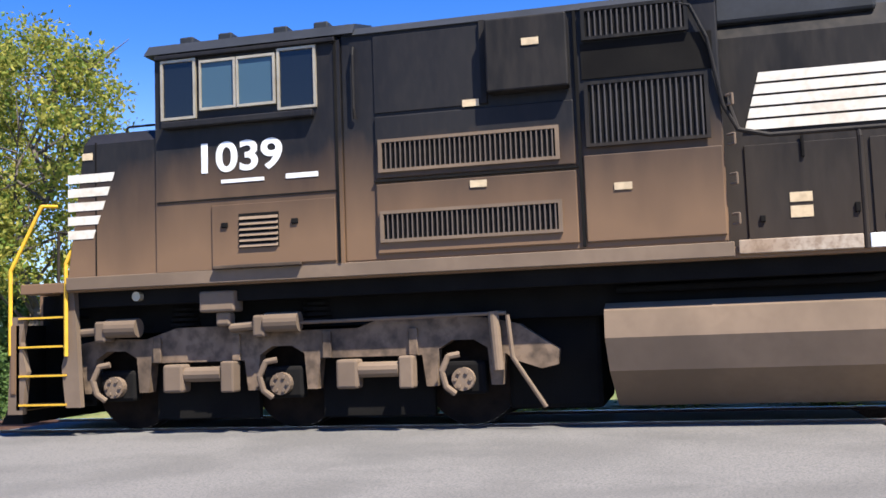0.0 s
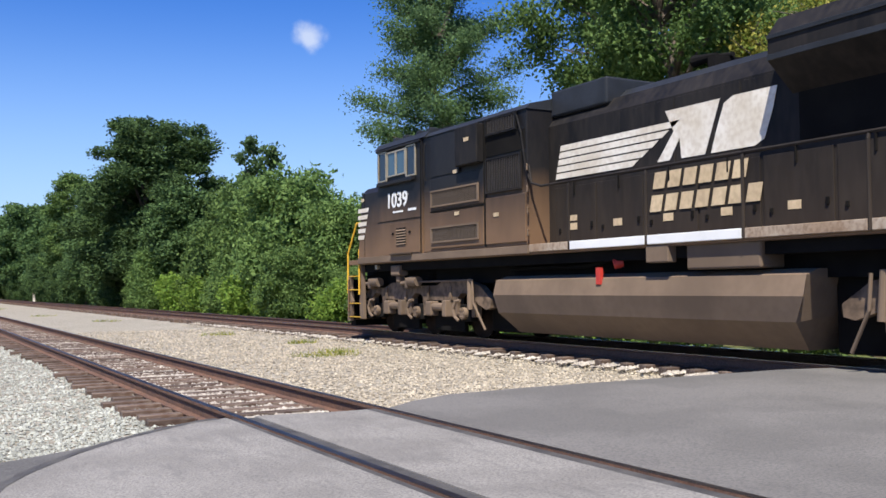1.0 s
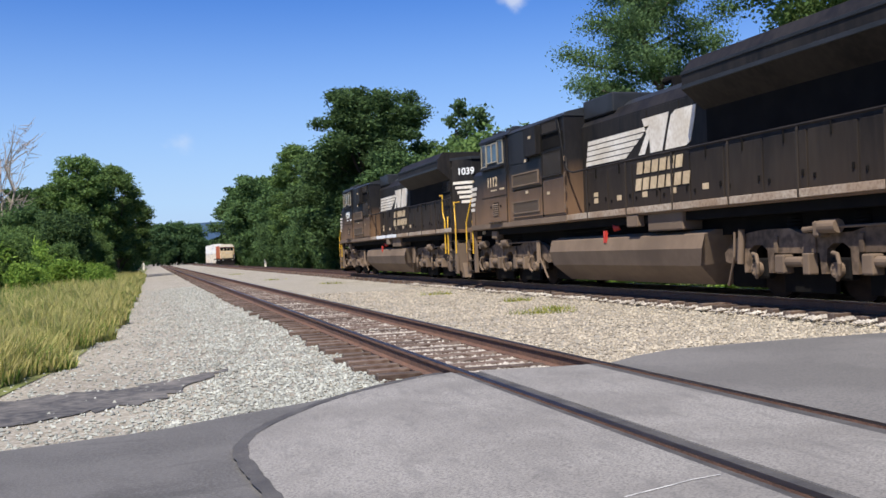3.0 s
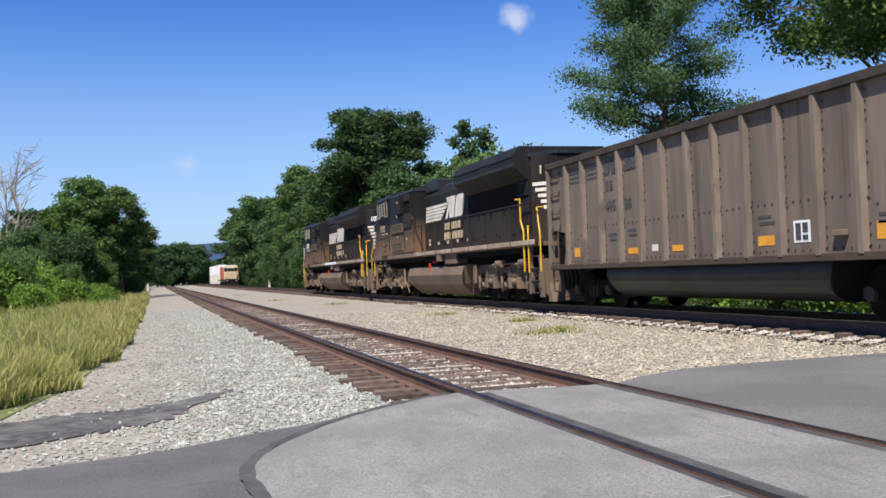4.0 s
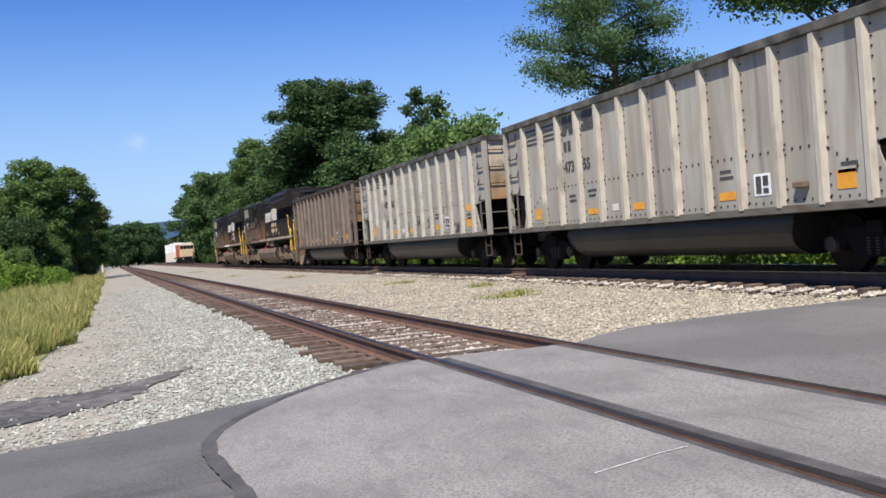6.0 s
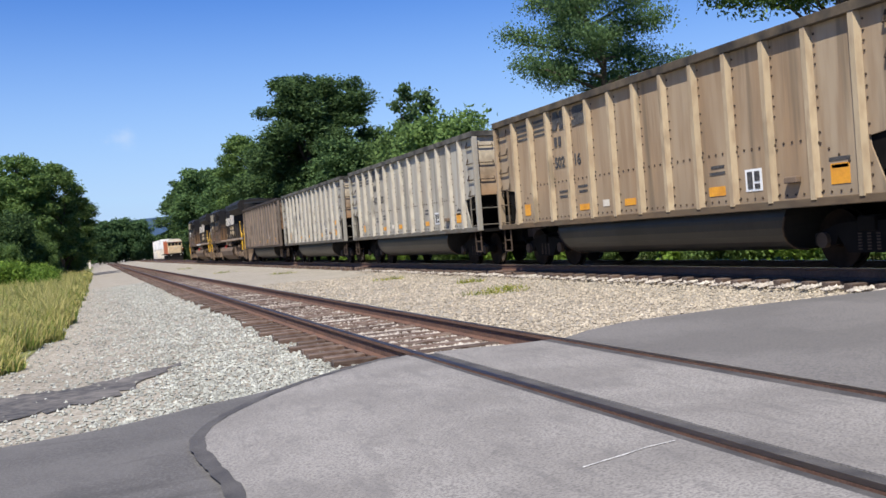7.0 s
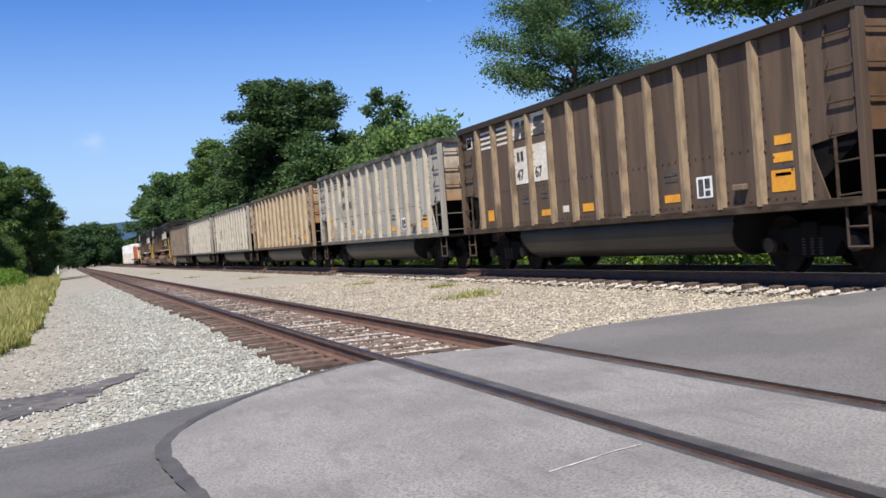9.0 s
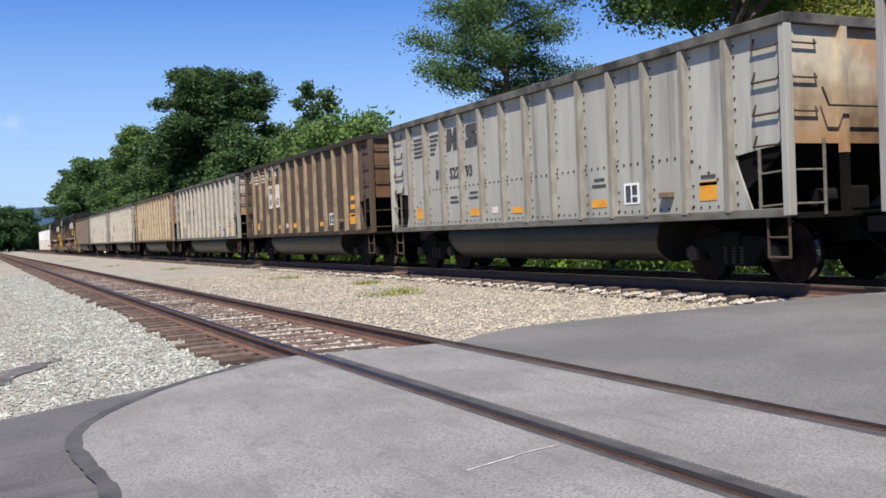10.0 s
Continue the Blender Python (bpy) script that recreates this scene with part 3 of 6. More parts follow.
CAR_LOOKS = [
    ("brown-grey coal gondola coated in road dust", (0.20, 0.152, 0.118), (0.145, 0.112, 0.088), (0.11, 0.10, 0.08), (0.32, 0.17, 0.08), None, ("495", "36"), 0),
    ("light grey coal gondola with scribbles on its lower side", (0.385, 0.367, 0.312), (0.30, 0.278, 0.23), (0.28, 0.25, 0.21), (0.42, 0.22, 0.10), (0.55, 0.51, 0.43), ("479", "56"), 0),
    ("light grey coal gondola with dirty seams", (0.405, 0.385, 0.325), (0.31, 0.288, 0.235), (0.29, 0.25, 0.20), (0.45, 0.26, 0.13), (0.58, 0.53, 0.43), ("473", "55"), 0),
    ("tan coal gondola with rust-stained sides", (0.37, 0.29, 0.195), (0.32, 0.22, 0.13), (0.26, 0.18, 0.11), (0.50, 0.26, 0.10), (0.54, 0.43, 0.28), ("502", "16"), 0),
    ("pale grey coal gondola with rust-stained ends", (0.39, 0.372, 0.318), (0.30, 0.278, 0.232), (0.26, 0.23, 0.20), (0.46, 0.25, 0.11), (0.54, 0.48, 0.37), ("495", "65"), 0),
    ("dark brown coal gondola with tan ribs", (0.125, 0.086, 0.058), (0.09, 0.062, 0.044), (0.07, 0.052, 0.04), (0.20, 0.11, 0.06), (0.36, 0.265, 0.165), ("47", "67"), 1),
    ("pale silver-grey coal gondola with a clean side", (0.43, 0.418, 0.36), (0.33, 0.318, 0.272), (0.34, 0.328, 0.285), (0.46, 0.24, 0.10), (0.27, 0.245, 0.20), ("522", "93"), 2),
    ("grey coal gondola with faded sides", (0.35, 0.33, 0.30), (0.27, 0.25, 0.215), (0.25, 0.22, 0.19), (0.42, 0.24, 0.12), None, ("477", "14"), 0),
]


def bay(i):
    """Middle of the i-th bay behind the front end bay, along the car."""
    return 5.8 - (i + 0.5) * 0.9667


def dress_gondola(car, k):
    label, base, other, dust, rust_end, streak, digits, style = CAR_LOOKS[k]
    car["label"] = label
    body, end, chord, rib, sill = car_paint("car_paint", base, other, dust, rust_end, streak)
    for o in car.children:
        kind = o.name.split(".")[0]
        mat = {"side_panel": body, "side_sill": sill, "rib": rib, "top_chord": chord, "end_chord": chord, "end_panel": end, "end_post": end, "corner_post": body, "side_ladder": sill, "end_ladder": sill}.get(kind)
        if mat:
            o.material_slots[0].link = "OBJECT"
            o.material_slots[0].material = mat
    x = -1.502
    rng = random.Random(40 + k)
    ink = M_WHITE if style == 1 else M_LETTER

    def block(y, w, z0, z1, lean=0.0):
        return [(y + w / 2, z0), (y - w / 2, z0), (y - w / 2 - lean, z1), (y + w / 2 - lean, z1)]

    n0, s0 = bay(2), bay(3)
    nink, nx = (M_LETTER, x - 0.008)
    if style == 1:
        for y_ in (n0, s0):
            decal("number_panel", [block(y_, 0.8, 2.07, 2.92)], M_WHITE, car, x, "grimy white painted panel")
            decal("emblem_panel", [block(y_, 0.8, 3.12, 3.61)], M_WHITE, car, x, "grimy white painted panel behind the emblem")
        decal("square_mark", [block(6.4, 0.36, 3.2, 3.5)], M_WHITE, car, x, "white painted square with a dark middle")
        decal("square_middle", [block(6.4, 0.27, 3.245, 3.455)], M_UNDER, car, x - 0.007)
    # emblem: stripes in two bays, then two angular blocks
    z_low, pitch, tall, zn, zi, lines = {0: (3.12, 0.11, 0.42, 2.3, 2.78, 4), 1: (3.09, 0.125, 0.40, 2.17, 2.6, 4), 2: (2.82, 0.105, 0.50, 2.2, 2.22, 5)}[style]
    for b_ in (0, 1):
        for j in range(lines):
            cut = 0.07 * (lines - 1 - j) * b_ * (style == 2)
            w_ = 0.70 if style < 2 else 0.52
            decal("stripe", [[(bay(b_) + w_ / 2, z_low + j * pitch), (bay(b_) - w_ / 2 + cut, z_low + j * pitch), (bay(b_) - w_ / 2 + cut, z_low + j * pitch + 0.055), (bay(b_) + w_ / 2, z_low + j * pitch + 0.055)]], ink, car, x, "faded emblem stripe")
    zt = z_low + 0.03
    decal("emblem", [[(n0 + 0.32, zt), (n0 + 0.10, zt), (n0 - 0.02, zt + tall * 0.45), (n0 - 0.06, zt), (n0 - 0.28, zt), (n0 - 0.34, zt + tall), (n0 - 0.12, zt + tall), (n0 - 0.04, zt + tall * 0.6), (n0 + 0.02, zt + tall), (n0 + 0.24, zt + tall)]], nink, car, nx, "angular painted emblem block")
    decal("emblem", [[(s0 + 0.30, zt), (s0 - 0.22, zt), (s0 - 0.30, zt + tall * 0.15), (s0 - 0.30, zt + tall * 0.5), (s0 - 0.10, zt + tall * 0.6), (s0 - 0.32, zt + tall * 0.7), (s0 - 0.32, zt + tall), (s0 + 0.18, zt + tall), (s0 + 0.27, zt + tall * 0.85), (s0 + 0.24, zt + tall * 0.5), (s0 + 0.08, zt + tall * 0.38), (s0 + 0.30, zt + tall * 0.3)]], nink, car, nx, "angular painted emblem block")
    yi = n0 + 0.08 if style < 2 else bay(1) - 0.2
    for d_ in (0.1, -0.1):
        decal("initial_bar", [block(yi + d_, 0.13, zi, zi + 0.22)], nink, car, nx, "short painted bar")
    text_part(digits[0], 0.34, nink, car, n0 + 0.30 if style < 2 else n0 + 0.2, zn, nx, "black stencilled car number")
    text_part(digits[1], 0.34, nink, car, s0 + 0.34, zn, nx, "black stencilled car number")
    # small lines of stencilling that cannot be read
    for b_, z in ((2, 1.72), (3, 1.78), (8, 1.75), (11, 1.62)):
        decal("stencil_bar", [block(bay(b_) + rng.uniform(-0.03, 0.03), rng.uniform(0.3, 0.46), z - j * 0.11, z + 0.05 - j * 0.11) for j in range(2)], M_LETTER, car, x, "unreadable stencilled lines")
    # reflectors
    low = 1.26
    spots = [(0, 0.32, 0.26), (3, 0.44, 0.15), (5, 0.42, 0.14), (8, 0.46, 0.16), (11, 0.38, 0.30)]
    if style == 1:
        spots = [(0, 0.34, 0.26), (3, 0.42, 0.14), (5, 0.44, 0.15), (8, 0.46, 0.15), (11, 0.5, 0.3)]
        decal("reflector", [block(bay(11), 0.42, 1.72, 1.86), block(bay(11) - 0.02, 0.36, 1.98, 2.12)], M_ORANGE, car, x, "orange reflective patches")
    if k == 1:
        spots[0] = (0, 0.34, 0.44)
    for b_, w, h in spots:
        decal("reflector", [block(bay(b_) + rng.uniform(-0.05, 0.05), w, low + 0.02, low + 0.02 + h * rng.uniform(0.85, 1.1))], M_ORANGE, car, x, "orange reflective patch")
    if k == 4:
        decal("reflector", [block(bay(0) + 0.28, 0.1, 1.6, 2.06), block(bay(0) - 0.02, 0.5, 1.96, 2.06)], M_ORANGE, car, x, "orange reflective corner strip")
    if k == 1:
        decal("reflector", [block(bay(11), 0.4, 1.75, 1.95)], M_ORANGE, car, x, "orange reflective patch")
    decal("tag_plate", [block(bay(4), 0.26, low + 0.05, low + 0.19)], M_WHITE, car, x, "small white plate")
    yb = bay(9)
    decal("label_frame", [block(yb, 0.42, 1.3, 1.66)], M_NUMBER, car, x, "white inspection stencil with a dark middle")
    decal("label_middle", [block(yb + 0.09, 0.13, 1.34, 1.62), block(yb - 0.09, 0.13, 1.46, 1.62), block(yb - 0.09, 0.13, 1.34, 1.42)], M_LETTER, car, x - 0.007)
    part("lift_bracket", boxes((x - 0.1, x, bay(10) - 0.14, bay(10) + 0.14, 1.36, 1.46), bevel=0.015), M_DUSTY, car)
    if k == 1:
        for j in range(6):
            y, z = bay(2.0 + j * 1.3), 1.5 + 0.25 * rng.random()
            bm = bmesh.new()
            pts = [(x - 0.002, y + 0.28 * math.cos(a * 2.1 + j) * rng.uniform(0.5, 1), z + 0.25 * math.sin(a * 1.3 + j) * rng.uniform(0.5, 1)) for a in range(9)]
            tube(bm, pts, 0.011, 5)
            part("scribble", bm, M_LETTER, car, "scrawled black spray lines")


# ---- the locomotives ----
def grille(parent, y0, y1, z0, z1, x, n, mat, frame_mat, label):
    """An upright-slatted grille in a frame on a side that faces -x."""
    g = part("grille_frame", boxes((x - 0.03, x, y0, y0 + 0.04, z0, z1), (x - 0.03, x, y1 - 0.04, y1, z0, z1), (x - 0.03, x, y0 + 0.04, y1 - 0.04, z0, z0 + 0.035), (x - 0.03, x, y0 + 0.04, y1 - 0.04, z1 - 0.035, z1)), frame_mat, parent, label)
    w = (y1 - y0 - 0.1) / n
    first = part("slat", prism(bmesh.new(), [(x - 0.025, -w * 0.32), (x - 0.025, -w * 0.05), (x + 0.004, w * 0.2), (x + 0.004, -w * 0.1)], "z", z0 + 0.03, z1 - 0.03), mat, g)
    for i in range(n):
        m = pose(0, y0 + 0.05 + (i + 0.5) * w, 0)
        if i:
            shared("slat", first.data, g, m)
        else:
            first.matrix_basis = m
    part("grille_back", boxes((x - 0.003, x + 0.002, y0 + 0.03, y1 - 0.03, z0 + 0.02, z1 - 0.02)), M_UNDER, g)
    return g


def loco_truck(parent, c, way):
    for s in (-1, 1):
        xa, xb = sorted((s * 1.10, s * 1.26))
        prof = [(-2.75, 1.02), (-2.75, 0.84)]
        for k in (-2.1, 0.0, 2.1):
            prof += [(k - 0.46, 0.80), (k - 0.42, 0.46), (k - 0.30, 0.46), (k - 0.27, 0.86), (k - 0.12, 0.95), (k + 0.12, 0.95), (k + 0.27, 0.86), (k + 0.30, 0.46), (k + 0.42, 0.46), (k + 0.46, 0.80)]
        prof += [(2.66, 0.72), (2.95, 0.62), (3.12, 0.66), (3.14, 0.82), (2.72, 1.10), (2.36, 1.18), (1.9, 1.22), (1.2, 1.22), (0.9, 1.12), (-0.3, 1.12), (-0.7, 1.20), (-1.3, 1.20), (-1.7, 1.08), (-2.3, 1.10)]
        fr = part("truck_frame", prism(bmesh.new(), [(c + a * way, b) for a, b in prof], "x", xa, xb), M_TRUCK, parent, "dust-brown cast truck side frame")
        for k in (-1.55, -0.55, 0.55, 1.55):
            part("frame_rib", boxes((*sorted((s * 1.26, s * 1.30)), c + k - 0.05, c + k + 0.05, 0.80, 1.10), bevel=0.01), M_TRUCK, fr)
        for k in (-2.1, 0.0, 2.1):
            bm = boxes((*sorted((s * 1.06, s * 1.24)), c + k - 0.24, c + k + 0.24, 0.36, 0.72), bevel=0.04)
            ab = part("axle_box", bm, M_UNDER, fr)
            hub = cyl(bmesh.new(), (s * 1.2, c + k, 0.53), (s * 1.33, c + k, 0.53), 0.125, 18)
            for j in range(6):
                a_ = j * math.pi / 3
                cyl(hub, (s * 1.33, c + k + 0.085 * math.cos(a_), 0.53 + 0.085 * math.sin(a_)), (s * 1.35, c + k + 0.085 * math.cos(a_), 0.53 + 0.085 * math.sin(a_)), 0.02, 6)
            part("hub_cap", hub, M_DUSTY, ab, "bolted dusty hub cap")
            lk = tube(bmesh.new(), [(s * 1.36, c + k + 0.02, 0.80), (s * 1.40, c + k - 0.14 * way, 0.78), (s * 1.42, c + k - 0.21 * way, 0.62), (s * 1.40, c + k - 0.17 * way, 0.46), (s * 1.36, c + k - 0.08 * way, 0.38)], 0.034)
            part("damper_arm", lk, M_DUSTY, ab)
        for k in (-1.05, 1.05):
            bm = bmesh.new()
            cyl(bm, (s * 1.34, c + k - 0.35, 0.66), (s * 1.34, c + k + 0.1, 0.66), 0.085, 12)
            box(bm, *sorted((s * 1.22, s * 1.44)), c + k + 0.1, c + k + 0.35, 0.46, 0.78, bevel=0.03)
            box(bm, *sorted((s * 1.22, s * 1.42)), c + k - 0.52, c + k - 0.36, 0.45, 0.8, bevel=0.02)
            part("brake_unit", bm, M_DUSTY, fr)
        for k in (-way * 1.95, way * 0.05):
            bm = bmesh.new()
            cyl(bm, (s * 1.38, c + k - 0.22, 1.22), (s * 1.38, c + k + 0.18, 1.22), 0.11, 16)
            cyl(bm, (s * 1.38, c + k + 0.2, 1.2), (s * 1.38, c + k + 0.62, 1.18), 0.05, 10)
            box(bm, *sorted((s * 1.24, s * 1.46)), c + k + 0.17, c + k + 0.32, 1.06, 1.31, bevel=0.03)
            part("brake_cylinder", bm, M_DUSTY, fr)
        sd = bmesh.new()
        cyl(sd, (s * 1.36, c + 2.50 * way, 0.62), (s * 1.34, c + 2.46 * way, 1.24), 0.06, 12)
        part("shock_absorber", sd, M_DUSTY, fr)
        pipe = tube(bmesh.new(), [(s * 1.38, c + 2.62 * way, 1.2), (s * 1.38, c + 2.66 * way, 0.75), (s * 1.3, c + 2.98 * way, 0.22)], 0.025)
        part("sanding_pipe", pipe, M_DUSTY, fr)
        pp = tube(bmesh.new(), [(s * 1.36, c - 2.6, 1.22), (s * 1.36, c + 0.4, 1.2)], 0.02)
        part("brake_pipe", pp, M_DUSTY, fr)
        sp = bmesh.new()
        for k in (-0.35, 1.3):
            for j in range(4):
                cyl(sp, (s * 1.0, c + k, 1.22 + j * 0.06), (s * 1.0, c + k, 1.255 + j * 0.06), 0.2 - 0.01 * j, 16)
        part("spring_stack", sp, M_UNDER, fr)
    # black panels added between the wheels, standing in for the shade there
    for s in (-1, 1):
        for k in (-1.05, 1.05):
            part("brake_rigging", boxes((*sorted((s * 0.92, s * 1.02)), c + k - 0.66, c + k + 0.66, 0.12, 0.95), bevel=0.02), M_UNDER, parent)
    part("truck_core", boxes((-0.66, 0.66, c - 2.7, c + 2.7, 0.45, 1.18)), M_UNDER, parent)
    for k in (-2.1, 0.0, 2.1):
        wheelset(parent, c + k, 0.53)


def step_well(parent, y, way, s, edge):
    """A corner stairway with yellow-edged treads below the end platform."""
    xa, xb = sorted((s * 0.95, s * 1.5))
    bm = bmesh.new()
    prism(bm, [(y - way * 0.12, 0.32), (y + way * 0.08, 0.32), (y + way * 0.13, 0.8), (y + way * 0.04, 1.1), (y + way * 0.10, 1.66), (y - way * 0.04, 1.66)], "x", *sorted((s * 1.42, s * 1.5)))
    w = part("stringer", bm, M_DUSTY, parent, "dust-covered stair side")
    bm = bmesh.new()
    prism(bm, [(y + way * 0.86, 0.25), (y + way * 0.66, 0.25), (y + way * 0.60, 0.75), (y + way * 0.68, 1.1), (y + way * 0.62, 1.4), (y + way * 0.80, 1.4)], "x", *sorted((s * 1.42, s * 1.5)))
    part("stringer", bm, M_DUSTY, parent, "dust-covered stair side")
    # back and treads painted black for the shade inside the stairwell
    part("step_back", boxes((*sorted((s * 0.95, s * 1.0)), *sorted((y, y + way * 0.74)), 0.3, 1.66), (xa, xb, *sorted((y + way * 0.70, y + way * 0.74)), 0.3, 1.3)), M_UNDER, parent)
    for i, z in enumerate((0.34, 0.68, 1.02, 1.36)):
        part("tread", boxes((xa + 0.02, xb, *sorted((y + way * 0.06, y + way * 0.68)), z, z + 0.03)), M_UNDER, w)
        part("tread_edge", boxes((*sorted((s * 1.5, s * 1.52)), *sorted((y + way * 0.06, y + way * 0.7)), z + 0.008, z + 0.03)), edge, w, "step edge")


def locomotive(label, number, mat_number, size, pale):
    lo = thing("diesel_locomotive", pose(0, 0, 0), label, "locomotive", "locomotives of the moving train")
    X = -1.60
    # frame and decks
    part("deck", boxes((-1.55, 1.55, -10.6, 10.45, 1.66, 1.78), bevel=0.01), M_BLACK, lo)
    for s in (-1, 1):
        xa, xb = sorted((s * 1.55, s * 1.60))
        part("side_sill", boxes((xa, xb, 2.3, 9.8, 1.68, 1.83), bevel=0.008), M_DUSTY, lo, "dust-tan sill below the cab")
        y = 2.26
        for i in range(7):
            seg = 1.9 if i else 1.15
            part("sill_segment", boxes((xa, xb, y - seg, y, 1.70, 1.84), bevel=0.008), M_NUMBER if (i in pale and s < 0) else M_SILL, lo, "weathered pale sill plate")
            part("handrail_post", tube(bmesh.new(), [(s * 1.585, y - seg - 0.03, 1.7), (s * 1.585, y - seg - 0.03, 2.78), (s * 1.56, y - seg - 0.03, 2.86)], 0.026), M_HOOD, lo)
            y -= seg + 0.06
        part("side_handrail", tube(bmesh.new(), [(s * 1.56, 2.3, 3.3), (s * 1.57, 2.2, 2.95), (s * 1.57, 1.9, 2.87), (s * 1.57, y, 2.87)], 0.024), M_HOOD, lo)
    # black boxes whose colour holds the shade below the deck
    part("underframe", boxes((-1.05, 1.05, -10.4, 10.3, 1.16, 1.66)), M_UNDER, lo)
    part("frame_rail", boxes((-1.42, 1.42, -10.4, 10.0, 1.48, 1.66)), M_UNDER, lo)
    # nose and cab
    nose = prism(bmesh.new(), [(-1.58, 1.83), (1.58, 1.83), (1.58, 3.38), (1.42, 3.53), (-1.42, 3.53), (-1.58, 3.38)], "y", 8.5, 9.78)
    for v in nose.verts:
        if v.co.y > 9 and v.co.z > 3:
            v.co.y -= 0.22
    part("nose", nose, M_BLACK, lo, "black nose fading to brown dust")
    part("nose_seam", boxes((-1.586, -1.57, 9.40, 9.415, 1.83, 3.4)), M_UNDER, lo)
    cab = prism(bmesh.new(), [(-1.60, 1.83), (1.60, 1.83), (1.60, 4.30), (1.45, 4.42), (-1.45, 4.42), (-1.60, 4.30)], "y", 6.36, 8.62)
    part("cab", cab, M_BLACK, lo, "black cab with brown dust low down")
    roof = prism(bmesh.new(), [(-1.62, 4.36), (-1.5, 4.50), (-0.9, 4.66), (0.9, 4.66), (1.5, 4.50), (1.62, 4.36)], "y", 6.2, 8.75)
    part("cab_roof", roof, M_ROOF, lo, "sooty grey-blue cab roof")
    for y in (8.4, 7.9, 7.2, 6.7):
        part("roof_fitting", boxes((-1.25, -1.05, y - 0.09, y + 0.09, 4.54, 4.66), bevel=0.02), M_ROOF, lo)
    part("horn", cyl(cyl(bmesh.new(), (-0.45, -1.3, 4.66), (-0.45, -0.8, 4.66), 0.04, 10, 0.1), (-0.2, -1.4, 4.68), (-0.2, -0.9, 4.68), 0.04, 10, 0.1), M_UNDER, lo)
    part("horn_base", boxes((-0.55, 0.2, -1.35, -1.2, 4.40, 4.66)), M_UNDER, lo)
    for y0, y1 in ((8.12, 8.50), (6.66, 7.06)):
        w = part("window", boxes((-1.612, -1.60, y0, y1, 3.60, 4.24)), M_GLASS, lo, "dark cab side window")
        part("window_frame", boxes((-1.635, -1.60, y0 - 0.03, y0, 3.57, 4.27), (-1.635, -1.60, y1, y1 + 0.03, 3.57, 4.27), (-1.635, -1.60, y0, y1, 3.57, 3.60), (-1.635, -1.60, y0, y1, 4.24, 4.27)), M_BRASS, w, "pale metal window trim")
    for y0, y1 in ((7.62, 8.02), (7.14, 7.56)):
        w = part("window", boxes((-1.617, -1.60, y0, y1, 3.68, 4.20)), M_WINDOW, lo, "sliding cab window, sky reflection put into its teal colour")
        part("window_frame", boxes((-1.64, -1.60, y0 - 0.03, y0, 3.65, 4.23), (-1.64, -1.60, y1, y1 + 0.02, 3.65, 4.23), (-1.64, -1.60, y0, y1, 3.65, 3.68), (-1.64, -1.60, y0, y1, 4.20, 4.23)), M_BRASS, w, "pale metal window trim")
    part("armrest", boxes((-1.70, -1.60, 6.66, 8.5, 3.46, 3.54), bevel=0.015), M_BLACK, lo)
    part("drip_rail", boxes((-1.66, -1.60, 6.4, 8.6, 4.28, 4.33), bevel=0.01), M_BLACK, lo)
    for s in (-1, 1):
        part("windscreen", boxes((*sorted((s * 0.1, s * 0.72)), 8.62, 8.635, 3.66, 4.26)), M_GLASS, lo)
        part("windscreen", boxes((*sorted((s * 0.8, s * 1.42)), 8.62, 8.635, 3.66, 4.26)), M_GLASS, lo)
    part("headlight", cyl(cyl(bmesh.new(), (-0.13, 8.6, 4.45), (-0.13, 8.68, 4.45), 0.1, 16), (0.13, 8.6, 4.45), (0.13, 8.68, 4.45), 0.1, 16), M_LAMP, lo)
    for s in (-1, 1):
        part("number_board", boxes((*sorted((s * 0.5, s * 1.30)), 8.62, 8.66, 4.30, 4.44)), M_LETTER, lo)
    part("marker_lamp", boxes((-1.59, -1.57, 9.45, 9.58, 3.2, 3.28)), M_CREAM, lo, "small amber marker")
    part("nose_grab", tube(bmesh.new(), [(-1.3, 9.2, 3.5), (-1.3, 9.15, 3.62), (-1.3, 8.72, 3.62), (-1.3, 8.66, 3.5)], 0.014), M_BLACK, lo)
    # stripes on the nose
    for j in range(5):
        z = 2.98 - j * 0.165
        y_end = 9.16 + j * 0.062
        decal("nose_stripe", [[(9.775, z - 0.045), (9.775, z + 0.055), (y_end, z + 0.055), (y_end + 0.035, z - 0.045)]], M_WHITE, lo, -1.581, "white nose stripe")
    text_part(number, size, mat_number, lo, 8.14, 2.94, -1.603, "bold painted road number", wide=1.16)
    for y0, y1, dz in ((7.80, 7.28, 0.04), (7.02, 6.64, 0.055)):
        decal("painted_bar", [[(y0, 2.80), (y0, 2.80 + dz), (y1, 2.80 + dz), (y1, 2.80)]], mat_number, lo, -1.602, "short unreadable painted line")
    part("cab_seam", boxes((-1.612, -1.59, 6.42, 8.6, 2.62, 2.635), (-1.612, -1.59, 6.40, 6.43, 1.83, 4.3)), M_UNDER, lo)
    door = part("battery_door", boxes((-1.618, -1.60, 6.45, 7.92, 1.86, 2.55), bevel=0.006), M_BLACK, lo, "dusty access door with louvres")
    bm = bmesh.new()
    for j in range(6):
        prism(bm, [(-1.645, 2.06 + j * 0.062), (-1.618, 2.10 + j * 0.062), (-1.618, 2.06 + j * 0.062)], "y", 7.12, 7.58)
    part("louvre", bm, M_DUSTY, door)
